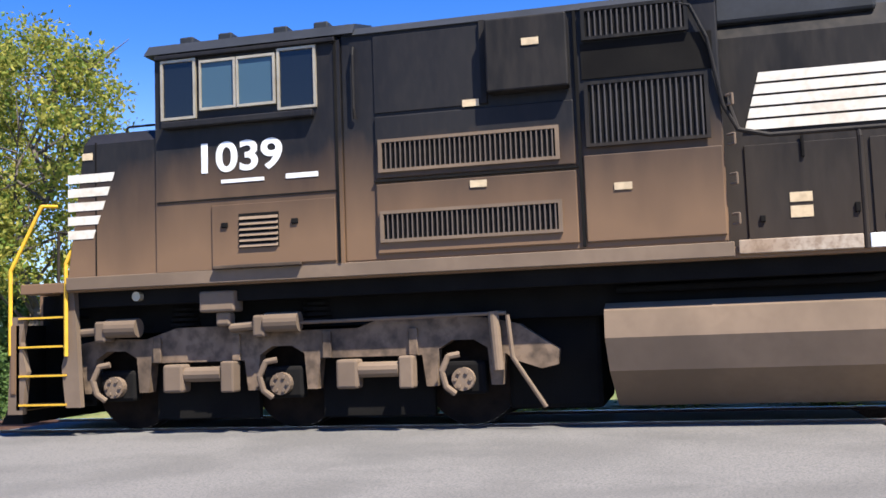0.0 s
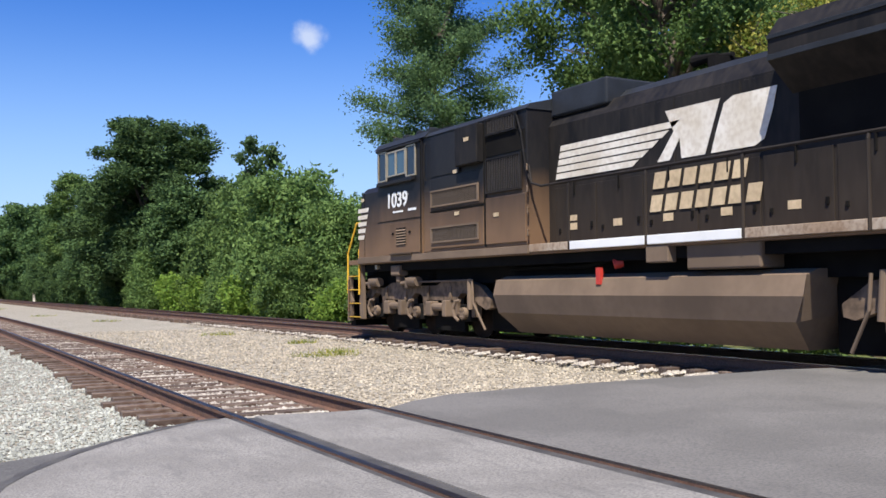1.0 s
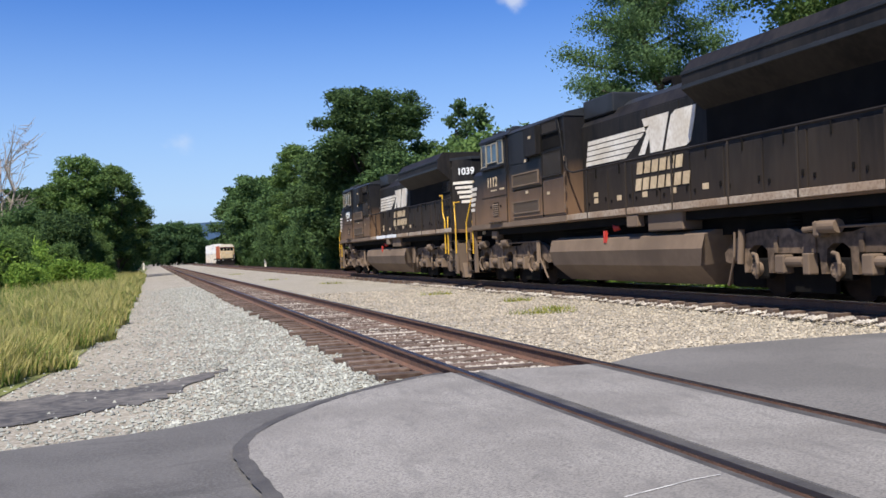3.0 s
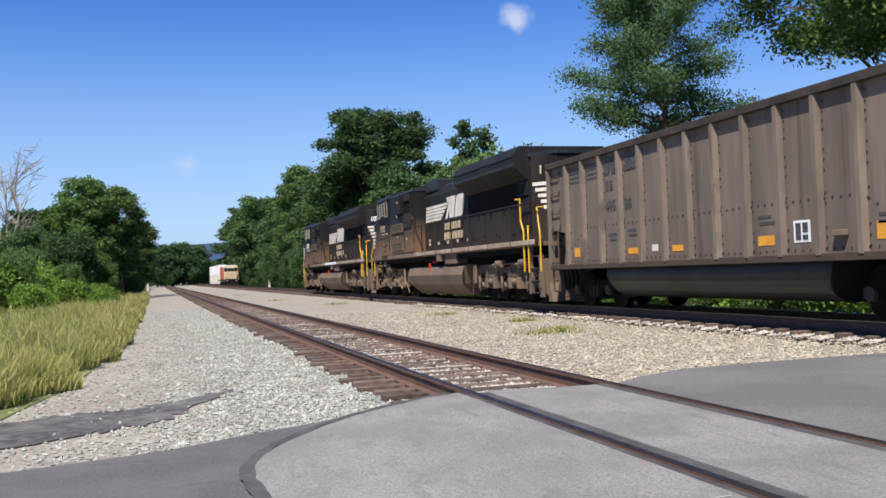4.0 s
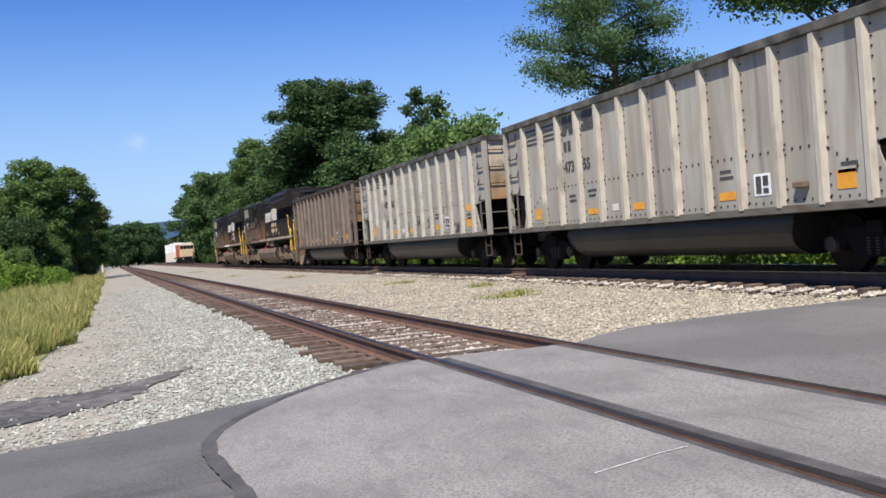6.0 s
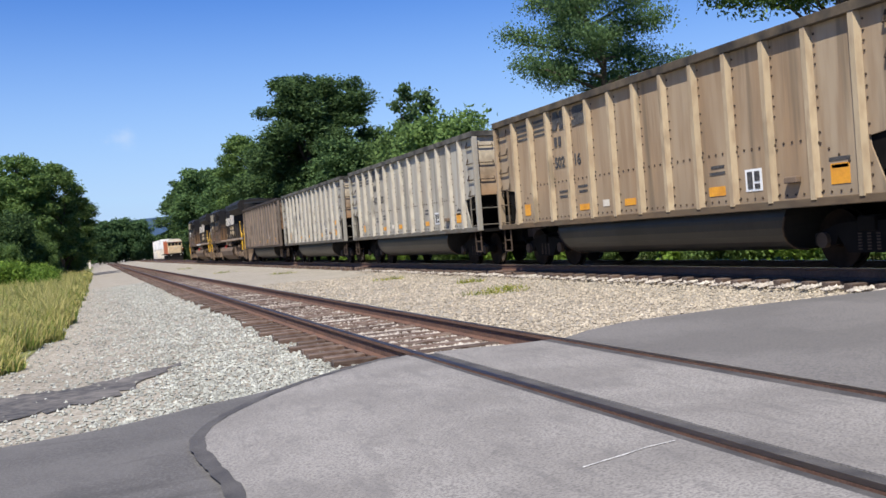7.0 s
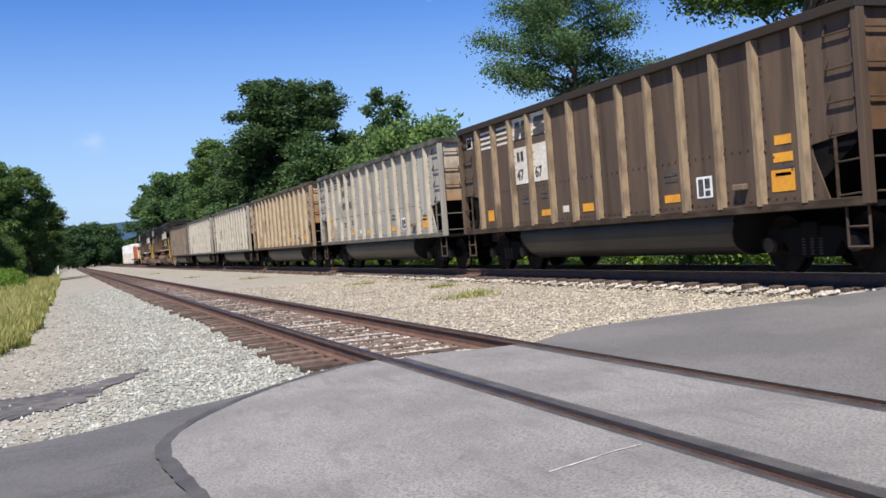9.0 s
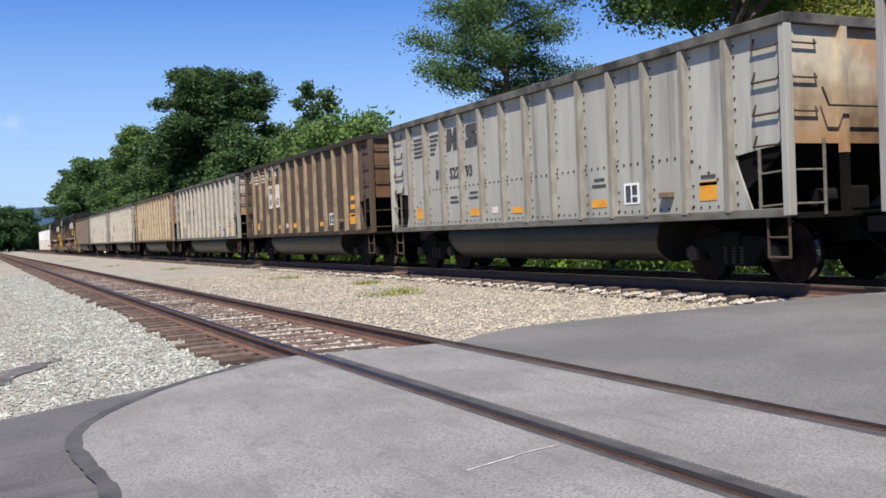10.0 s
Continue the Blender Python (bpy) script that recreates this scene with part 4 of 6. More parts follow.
    part("louvre_back", boxes((-1.622, -1.612, 7.11, 7.59, 2.05, 2.44)), M_UNDER, door)
    for y in (6.92, 7.76):
        part("latch", boxes((-1.64, -1.61, y - 0.04, y + 0.04, 2.29, 2.35), bevel=0.01), M_UNDER, door)
    part("toe_step", boxes((-1.66, -1.60, 6.85, 7.9, 1.83, 1.87), bevel=0.008), M_FRAME, lo)
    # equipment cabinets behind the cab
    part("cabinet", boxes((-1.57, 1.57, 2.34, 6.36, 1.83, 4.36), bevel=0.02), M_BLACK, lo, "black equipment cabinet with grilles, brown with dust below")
    part("cabinet_roof", prism(bmesh.new(), [(-1.60, 4.34), (-1.5, 4.44), (-0.9, 4.58), (0.9, 4.58), (1.5, 4.44), (1.60, 4.34)], "y", 2.32, 6.3), M_ROOF, lo)
    part("air_grab", tube(bmesh.new(), [(-1.6, 6.2, 4.2), (-1.63, 6.2, 4.1), (-1.63, 6.2, 3.5), (-1.6, 6.2, 3.4)], 0.016), M_HOOD, lo)
    part("door_panel", boxes((-1.585, -1.57, 4.78, 5.98, 3.44, 4.30), bevel=0.006), M_BLACK, lo)
    part("equipment_box", boxes((-1.74, -1.57, 3.84, 4.70, 3.52, 4.30), bevel=0.02), M_HOOD, lo, "black box standing out from the cabinet")
    part("post", boxes((-1.62, -1.57, 4.72, 4.78, 3.44, 4.34)), M_HOOD, lo)
    for z0, z1, g0, g1 in ((2.72, 3.40, 2.78, 3.14), (1.90, 2.66, 2.02, 2.36)):
        p = part("louvre_panel", boxes((-1.60, -1.57, 3.82, 5.98, z0, z1), bevel=0.012), M_BLACK, lo, "dusty panel with an upright-slatted grille")
        grille(lo, 3.98, 5.94, g0, g1, -1.602, 34, M_GRILLE, M_DUSTY, "dusty intake grille")
    grille(lo, 2.62, 3.70, 4.0, 4.34, -1.60, 17, M_DARKSLAT, M_HOOD, "dark upper intake grille")
    grille(lo, 2.46, 3.70, 2.88, 3.56, -1.60, 19, M_DARKSLAT, M_HOOD, "dark lower intake grille")
    part("grille_recess", boxes((-1.585, -1.571, 2.40, 3.72, 3.60, 3.98)), M_UNDER, lo)
    part("lower_panel", boxes((-1.60, -1.57, 2.36, 3.74, 1.90, 2.80), bevel=0.012), M_BLACK, lo, "dusty flat access panel")
    part("panel_seam", boxes((-1.606, -1.57, 3.755, 3.785, 1.86, 4.34), (-1.606, -1.57, 3.80, 6.0, 2.68, 2.70)), M_UNDER, lo)
    for y, z in ((4.22, 3.98), (4.9, 3.42), (4.85, 2.55), (3.35, 2.42)):
        decal("warning_plate", [[(y + 0.09, z), (y + 0.09, z + 0.075), (y - 0.09, z + 0.075), (y - 0.09, z)]], M_CREAM, lo, -1.745 if z == 3.98 else -1.606, "small faded warning plate")
    for z in (2.0, 2.4, 2.8, 3.2):
        rung = tube(bmesh.new(), [(-1.58, 2.3, z), (-1.64, 2.24, z), (-1.64, 2.24, z + 0.1), (-1.58, 2.3, z + 0.1)], 0.014, 6)
        part("step_iron", rung, M_DUSTY, lo)
    part("cable", tube(bmesh.new(), [(-1.6, 2.75, 4.3), (-1.62, 2.6, 4.25), (-1.62, 2.45, 3.9), (-1.6, 2.33, 3.2), (-1.57, 2.2, 2.95)], 0.02), M_HOOD, lo)
    # engine hood
    hood = prism(bmesh.new(), [(-1.08, 1.78), (1.08, 1.78), (1.08, 4.02), (0.86, 4.30), (-0.86, 4.30), (-1.08, 4.02)], "y", -9.3, 2.34)
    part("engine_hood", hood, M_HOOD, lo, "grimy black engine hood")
    part("air_filter_box", boxes((-1.02, 1.02, 0.72, 2.34, 4.2, 4.68), bevel=0.04), M_ROOF, lo)
    part("exhaust_hatch", prism(bmesh.new(), [(-0.8, 4.28), (-0.6, 4.46), (0.6, 4.46), (0.8, 4.28)], "y", -3.1, 0.7), M_ROOF, lo)
    y = 2.15
    for i in range(9):
        w = 1.22
        door = part("hood_door", boxes((-1.10, -1.08, y - w + 0.03, y - 0.03, 1.86, 2.86), bevel=0.006), M_HOOD, lo)
        for a_, b_, z0, z1 in ((y - w + 0.1, y - w + 0.15, 2.1, 2.2), (y - 0.2, y - 0.15, 2.05, 2.12), (y - 0.62, y - 0.59, 2.7, 2.95)):
            part("door_latch", boxes((-1.125, -1.10, a_, b_, z0, z1), bevel=0.006), M_UNDER, door)
        if i in (0, 1, 2, 3, 4):
            decal("warning_plate", [[(y - 0.45, 2.08), (y - 0.45, 2.20), (y - 0.67, 2.20), (y - 0.67, 2.08)]] + ([[(y - 0.45, 2.24), (y - 0.45, 2.34), (y - 0.67, 2.34), (y - 0.67, 2.24)]] if i == 0 else []), M_CREAM, lo, -1.101, "small faded warning plate")
        y -= w
    for i in range(7):
        part("hood_panel", boxes((-1.095, -1.08, 0.3 - i * 1.36 - 1.3, 0.3 - i * 1.36, 2.95, 3.98), bevel=0.006), M_HOOD, lo)
    # emblem on the hood: slanted stripes, angular blocks and two lines of bars
    x = -1.097
    for j in range(5):
        z = 3.02 + j * 0.125
        a0, a1 = 2.1 - j * 0.035, -0.02 - j * 0.24
        decal("hood_stripe", [[(a0, z), (a0 - 0.03, z + 0.1), (a1 - 0.16, z + 0.1), (a1, z)]], M_WHITE, lo, x, "rust-streaked white emblem stripe")
    decal("emblem", [[(-0.62, 3.02), (-0.9, 3.02), (-1.13, 3.34), (-1.16, 3.02), (-1.66, 3.02), (-1.98, 3.80), (-0.82, 3.80), (-1.0, 3.46)]], M_WHITE, lo, x, "rust-streaked white angular emblem block")
    decal("emblem", [[(-1.78, 3.02), (-2.62, 3.02), (-2.80, 3.10), (-2.96, 3.5), (-3.04, 3.80), (-2.24, 3.80), (-2.06, 3.72), (-1.92, 3.40)], ], M_WHITE, lo, x, "white angular emblem block")
    for z, y0, n in ((2.60, -0.52, 6), (2.24, -0.44, 7)):
        bars = []
        for i in range(n):
            a = y0 - i * 0.335
            bars.append([(a, z), (a - 0.26, z), (a - 0.32, z + 0.26), (a - 0.06, z + 0.26)])
        for i, b_ in enumerate(bars):
            decal("lettering_bar", [b_], M_CREAM, lo, -1.113, "slanted cream painted bar")
    # radiator section
    rad = prism(bmesh.new(), [(-1.08, 3.62), (1.08, 3.62), (1.56, 4.02), (1.56, 4.36), (1.34, 4.62), (-1.34, 4.62), (-1.56, 4.36), (-1.56, 4.02)], "y", -9.1, -3.3)
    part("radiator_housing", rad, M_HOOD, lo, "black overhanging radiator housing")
    # the overhang's shade on the hood is put into this black screen
    part("radiator_intake", boxes((-1.10, 1.10, -9.0, -3.4, 2.98, 3.7)), M_UNDER, lo, "intake screen, the overhang's shade put into its black")
    part("radiator_rim", boxes((-1.585, -1.555, -9.1, -3.3, 4.02, 4.10), (-1.585, -1.555, -9.1, -3.3, 4.30, 4.36), bevel=0.006), M_ROOF, lo)
    for y in (-4.6, -6.1, -7.6):
        part("radiator_fan", cyl(bmesh.new(), (0, y, 4.6), (0, y, 4.74), 0.62, 24), M_ROOF, lo)
    for i in range(3):
        grille(lo, -9.2 + 0.02, -8.3, 2.2 + i * 0.5, 2.6 + i * 0.5, -1.112, 7, M_DARKSLAT, M_HOOD, "dark louvred door")
    # rear end of the hood
    rear = prism(bmesh.new(), [(-1.08, -9.3), (1.08, -9.3), (0.55, -10.0), (-0.55, -10.0)], "z", 1.78, 4.30)
    part("rear_hood", rear, M_HOOD, lo, "black hood end with angled corners")
    part("rear_roof", prism(bmesh.new(), [(-1.10, -9.1), (1.10, -9.1), (0.58, -10.05), (-0.58, -10.05)], "z", 4.30, 4.40), M_ROOF, lo)
    for j in range(5):
        for s in (-1, 1):
            part("rear_stripe", boxes((*sorted((s * (0.05 if j == 0 else 0.36), s * 0.55)), -10.012, -10.0, 3.42 - j * 0.17, (3.52 if j == 0 else 3.59) - j * 0.17)), M_WHITE, lo, "white stripe on the hood end")
    cor = bmesh.new()
    for j in range(5):
        z = 3.42 - j * 0.17
        a = Vector((-1.08, -9.3, 0)).lerp(Vector((-0.55, -10.0, 0)), 0.04 + 0.10 * j)
        b_ = Vector((-0.55, -10.0, 0))
        n_ = Vector((-0.70, -0.53, 0)).normalized() * 0.012
        prism(cor, [(a.x, a.y), (b_.x, b_.y), (b_.x + n_.x, b_.y + n_.y), (a.x + n_.x, a.y + n_.y)], "z", z, z + 0.10)
    part("corner_stripe", cor, M_WHITE, lo, "white stripes on the angled corner")
    me_n = text_part(number, 0.34, mat_number, lo, 0, 0, 0, "painted number on the hood end", wide=1.1)
    me_n.matrix_basis = Matrix.Translation((-1.08 + 0.13, -9.3 - 0.19, 3.76)) @ Matrix.Rotation(radians(37.1), 4, "Z")
    part("headlight", cyl(cyl(bmesh.new(), (-0.12, -10.0, 3.9), (-0.12, -10.07, 3.9), 0.1, 16), (0.12, -10.0, 3.9), (0.12, -10.07, 3.9), 0.1, 16), M_LAMP, lo)
    # black blocks added between trucks and tank to shut out the lit ground
    for e in (-1, 1):
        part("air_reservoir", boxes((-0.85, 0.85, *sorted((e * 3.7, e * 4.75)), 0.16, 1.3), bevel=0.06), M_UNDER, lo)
    # fuel tank
    prof = [(-0.95, 0.19), (0.95, 0.19), (1.42, 0.58), (1.52, 0.92), (1.45, 1.20), (1.2, 1.28), (-1.2, 1.28), (-1.45, 1.20), (-1.52, 0.92), (-1.42, 0.58)]
    bm = prism(bmesh.new(), prof, "y", -3.75, 3.62)
    for v in bm.verts:
        if v.co.z < 0.8:
            v.co.y -= math.copysign((0.8 - v.co.z) * 0.5 + (0.1 if v.co.y < 0 else 0.0), v.co.y) * (1.0 if v.co.y < 0 else 0.25)
    part("fuel_tank", bm, M_DUSTY, lo, "tan dust-covered angular fuel tank")
    part("tank_pipe", tube(bmesh.new(), [(-1.15, 3.5, 1.42), (-1.2, 1.0, 1.42), (-1.2, 0.2, 1.55), (-1.2, -3.5, 1.55)], 0.04), M_UNDER, lo)
    part("fuel_cap", cyl(boxes((-1.5, -1.44, 0.35, 0.47, 1.1, 1.38)), (-1.42, 0.1, 1.42), (-1.3, 0.02, 1.46), 0.08, 14), M_RED, lo, "red fuel filler and gauge")
    part("control_box", boxes((-1.58, -1.4, -1.35, -0.85, 1.42, 1.68), bevel=0.02), M_DUSTY, lo)
    part("equipment_case", boxes((-1.5, -1.0, -3.05, -1.65, 1.30, 1.68), bevel=0.03), M_DUSTY, lo, "dust-coated case under the walkway")
    for y in (8.0,):
        part("air_valve", boxes((-1.5, -1.25, y - 0.28, y + 0.16, 1.36, 1.60), (-1.45, -1.3, y - 0.2, y - 0.02, 1.2, 1.36), bevel=0.03), M_DUSTY, lo)
    part("sand_nozzle", cyl(bmesh.new(), (-1.5, 8.95, 1.58), (-1.4, 8.95, 1.58), 0.055, 14), M_BRASS, lo)
    for e, yb in ((1, 9.8), (-1, -10.0)):
        pilot = prism(bmesh.new(), [(-1.3, 0.28), (1.3, 0.28), (1.52, 0.5), (1.52, 1.3), (-1.52, 1.3), (-1.52, 0.5)], "y", *sorted((yb + e * 0.74, yb + e * 0.80)))
        part("pilot_plate", pilot, M_DUSTY if e < 0 else M_BLACK, lo, "dusty end plate")
        plow = prism(bmesh.new(), [(yb + e * 0.80, 0.12), (yb + e * 1.1, 0.12), (yb + e * 0.86, 0.62), (yb + e * 0.80, 0.62)], "x", -1.3, 1.3)
        part("snow_plow", plow, M_UNDER if e > 0 else M_DUSTY, lo)
        part("end_deck", boxes((-0.95, 0.95, *sorted((yb - e * 0.2, yb + e * 0.82)), 1.28, 1.78)), M_BLACK, lo)
        for s in (-1, 1):
            step_well(lo, yb, e, s, M_YELLOW if e > 0 and pale else M_FRAME)
            rl = tube(bmesh.new(), [(s * 1.54, yb + e * 0.04, 0.92), (s * 1.54, yb + e * 0.04, 2.0), (s * 1.5, yb - e * 0.06, 2.25)], 0.024)
            part("grab_rail", rl, M_YELLOW, lo, "yellow grab rail by the steps")
            rl = tube(bmesh.new(), [(s * 1.5, yb + e * 0.82, 0.95), (s * 1.5, yb + e * 0.82, 1.95), (s * 1.42, yb + e * 0.45, 2.72), (s * 1.2, yb + e * 0.4, 2.74)], 0.024)
            part("grab_rail", rl, M_YELLOW, lo, "yellow grab rail by the steps")
        if e < 0:
            part("grab_rail", tube(bmesh.new(), [(-1.54, -9.7, 0.95), (-1.54, -9.7, 2.1), (-1.56, -9.55, 2.4), (-1.56, -9.55, 3.02), (-1.56, -9.2, 3.04)], 0.026), M_YELLOW, lo, "yellow handrail at the hood end")
        chain = tube(bmesh.new(), [(-0.6, yb + e * 0.8, 1.3), (-0.6, yb + e * 0.8, 2.5), (0.6, yb + e * 0.8, 2.5), (0.6, yb + e * 0.8, 1.3)], 0.02)
        part("end_railing", chain, M_HOOD, lo)
        coupler(lo, 11.58 if e > 0 else -11.05, e)
        hz = bmesh.new()
        for i in range(4):
            tube(hz, [(-0.5 - i * 0.12, yb + e * 0.82, 1.1), (-0.5 - i * 0.12, yb + e * 0.98, 0.8), (-0.5 - i * 0.12, yb + e * 0.96, 0.45)], 0.022, 6)
        part("brake_hose", hz, M_UNDER, lo)
        loco_truck(lo, e * 7.26, -e)
    return lo


# the sky's reflection in the sliding panes is put into a teal base colour
M_WINDOW = M_GLASS.copy()
M_WINDOW.name = "cab_sliding_glass"
M_WINDOW.node_tree.nodes["Principled BSDF"].inputs["Base Color"].default_value = (0.045, 0.085, 0.115, 1)

MOVERS.append((locomotive("black six-axle diesel locomotive with brown road dust", "1039", M_NUMBER, 0.47, (1, 2)), -2.9))
MOVERS.append((locomotive("dull black six-axle diesel locomotive, dustier and faded", "1112", M_CREAM, 0.40, ()), -2.9 - 22.63))
# the first car is coupled close behind the second unit
CAR_0 = -2.9 - 22.63 - 18.58
proto_start = len(WHEELS)
first_car = gondola_prototype()
proto_wheels = WHEELS[proto_start:]
cars = [first_car]
for k in range(1, 8):
    c = copy_thing(first_car, pose(0, 0, 0))
    own = sorted([o for o in c.children if o.name.startswith("wheelset")], key=lambda o: o.matrix_basis.translation.y)
    WHEELS += [(o, o.matrix_basis.translation.y, 0.457) for o in own]
    cars.append(c)
for k, c in enumerate(cars):
    dress_gondola(c, k)
    MOVERS.append((c, CAR_0 - k * 15.47))
for ob, y in MOVERS:
    ob.matrix_world = pose(MAIN, y, RAIL_Z)


# ---- track bed ----
build_ties(TRACK_NEAR, (-60, 288), (9.3, 62))
build_ties(TRACK_MAIN, (-60, 260), (8.7, 55))
build_ties(TRACK_SECOND, (-60, 260), (8.7, 8.8))
for xc, name in ((NEAR, "siding"), (MAIN, "main")):
    for s in (-1, 1):
        a, b = sorted((xc + s * 0.7165, xc + s * (0.575 if name == "siding" else 0.60)))
        z = road_z(xc)
        structure(part("flangeway", boxes((a, b, -2.0, 9.3 if name == "siding" else 8.55, z - 0.2, z - (0.009 if name == "siding" else 0.03))), M_TAR), "dark tarry groove beside the rail", "groove")
        a, b = sorted((xc + s * 0.79, xc + s * (0.865 if s < 0 and name == "siding" else 0.82)))
        structure(part("rail_edge", boxes((a, b, -2.0, 9.3 if name == "siding" else 8.55, z - 0.2, z - 0.006)), M_TAR), "dark strip outside the rail", "groove")


def bed_edge(x):
    """How near the gravel reaches to the paving, along y."""
    if x < 3.7:
        return float(np.interp(x, [-4, -1.12, 0.64, 1.78, 2.4, 2.9, 3.7], [7.5, 8.3, 8.75, 9.02, 9.3, 9.4, 9.35]))
    return float(np.interp(x, [4.5, 5.0, 5.6, 6.6, 8.2, 9.6, 10.7], [9.25, 9.6, 9.8, 9.65, 9.2, 8.8, 8.6]))


def scatter_stones(name, n, x0, x1, reach, size, seed, label, mat, fade=None, lift=0.0):
    """Loose angular stones lying on the track bed, denser towards the crossing."""
    rng = np.random.default_rng(seed)
    shape = np.array([(1, 0, 0), (-1, 0, 0), (0, 1, 0), (0, -1, 0), (0, 0, 1), (0, 0, -1)], float)
    tri = np.array([(0, 2, 4), (2, 1, 4), (1, 3, 4), (3, 0, 4), (2, 0, 5), (1, 2, 5), (3, 1, 5), (0, 3, 5)])
    xs = rng.uniform(x0, x1, n)
    if fade:
        keep = rng.uniform(0, 1, n) < np.interp(xs, *fade)
        xs = xs[keep]
        n = len(xs)
    ys = np.array([bed_edge(x) for x in xs]) - 0.06 + reach * rng.uniform(0, 1, n) ** 2.2
    inside = np.zeros(n, bool)
    for (ax, ay), (bx, by) in zip(OLD_PAVING, OLD_PAVING[1:] + OLD_PAVING[:1]):
        crosses = ((ay > ys) != (by > ys)) & (xs < (bx - ax) * (ys - ay) / (by - ay + 1e-9) + ax)
        inside ^= crosses
    keep = ~inside | (rng.uniform(0, 1, n) < 0.08)
    xs, ys, n = xs[keep], ys[keep], int(keep.sum())
    if lift:
        ys = ys + 0.5 * np.sin(ys * 2.1)
        gap = (ys + 60 + 0.27) % 0.54 - 0.27
        ys = ys + np.where(np.abs(gap) < 0.12, np.sign(gap) * 0.15, 0.0)
    r = size * rng.uniform(0.5, 1.25, n)
    zs = np.array([bed(x) for x in xs]) + r * 0.3 + lift
    verts = np.empty((n, 6, 3))
    for i in range(6):
        j = shape[i] * rng.uniform(0.7, 1.2, (n, 1)) + rng.uniform(-0.35, 0.35, (n, 3))
        verts[:, i] = j
    ang = rng.uniform(0, 2 * np.pi, n)
    c, s = np.cos(ang), np.sin(ang)
    vx = verts[..., 0] * c[:, None] - verts[..., 1] * s[:, None]
    vy = verts[..., 0] * s[:, None] + verts[..., 1] * c[:, None]
    out = np.stack([vx * r[:, None] + xs[:, None], vy * r[:, None] + ys[:, None], verts[..., 2] * r[:, None] * 0.75 + zs[:, None]], -1)
    faces = (tri[None] + 6 * np.arange(n)[:, None, None]).reshape(-1, 3)
    ob = mesh_part(name, out.reshape(-1, 3).tolist(), faces.tolist(), mat)
    return tagged(ob, label, "gravel", kind="stuff")


OLD_PAVING = [(0.95, 13.6), (0.5, 12.3), (0.05, 11.2), (-0.5, 10.9), (-1.3, 10.4), (-2.4, 10.0), (-3.6, 9.6), (-3.6, 11.5), (-2.2, 12.2), (-1.2, 12.5), (-0.4, 12.4), (0.2, 12.9)]
M_STONE_PALE = material("pale_stone", (0.45, 0.41, 0.35), (0.32, 0.28, 0.24), 2.0, rough=0.95, island=0.3, fine_scale=50)
M_STONE_TAN = material("sandy_stone", (0.40, 0.35, 0.27), (0.31, 0.27, 0.21), 2.0, rough=0.95, island=0.35, fine_scale=50)
scatter_stones("ballast_shoulder", 46000, -3.2, 2.45, 46, 0.026, 1, "loose pale grey crushed ballast beside the siding", M_STONE, ([-3.2, -0.6, 0.3, 1.1], [0.08, 0.2, 0.5, 1.0]))
scatter_stones("ballast_between_rails", 13000, 2.4, 5.1, 34, 0.027, 2, "loose crushed ballast among the siding's ties", M_STONE)
scatter_stones("ballast_heaps", 6500, 2.98, 4.42, 40, 0.027, 6, "pale crushed ballast heaped between the siding's rails", M_STONE_PALE, None, 0.035)
scatter_stones("ballast_between_tracks", 22000, 5.0, 10.3, 26, 0.028, 3, "loose sandy ballast between the tracks", M_STONE_TAN)
scatter_stones("ballast_main", 3000, 9.7, 10.9, 30, 0.03, 4, "loose sandy ballast beside the main line's ties", M_STONE_TAN)
scatter_stones("ballast_cribs", 9000, 10.0, 10.84, 30, 0.036, 7, "pale ballast heaped between the main line's tie ends", M_STONE_PALE, None, 0.06)


def ribbon(name, pts, width, mat, label, category, lift, rng=None):
    verts, faces = [], []
    for i, (x, y) in enumerate(pts):
        a, b = pts[max(i - 1, 0)], pts[min(i + 1, len(pts) - 1)]
        t = Vector((b[0] - a[0], b[1] - a[1])).normalized()
        w = width * (rng.uniform(0.8, 1.2) if rng else 1)
        for s in (-1, 1):
            px, py = x - t.y * s * w / 2, y + t.x * s * w / 2
            verts.append((px, py, road_z(px) + lift))
    for i in range(len(pts) - 1):
        faces.append((2 * i, 2 * i + 1, 2 * i + 3, 2 * i + 2))
    return structure(mesh_part(name, verts, faces, mat), label, category)


def smooth_line(pts, n):
    out = []
    for a, b in zip(pts, pts[1:]):
        out += [(a[0] + (b[0] - a[0]) * i / n, a[1] + (b[1] - a[1]) * i / n) for i in range(n)]
    return out + [pts[-1]]


ribbon("tar_seam", smooth_line([(2.75, 9.33)] + [(x - 0.04, y + 0.03) for x, y in SEAM], 6), 0.10, M_TAR, "ragged dark tar seam along the asphalt's edge", "seam", 0.003, random.Random(3))
M_CHALK = material("faded_chalk", (0.62, 0.61, 0.58), (0.34, 0.335, 0.32), 9.0, rough=0.95, spread=(0.4, 0.6), fine_scale=60)
ribbon("chalk_line", smooth_line([(2.19, 4.36), (2.48, 4.40), (2.80, 4.46)], 6), 0.013, M_CHALK, "thin white line on the asphalt", "line", 0.004, random.Random(8))

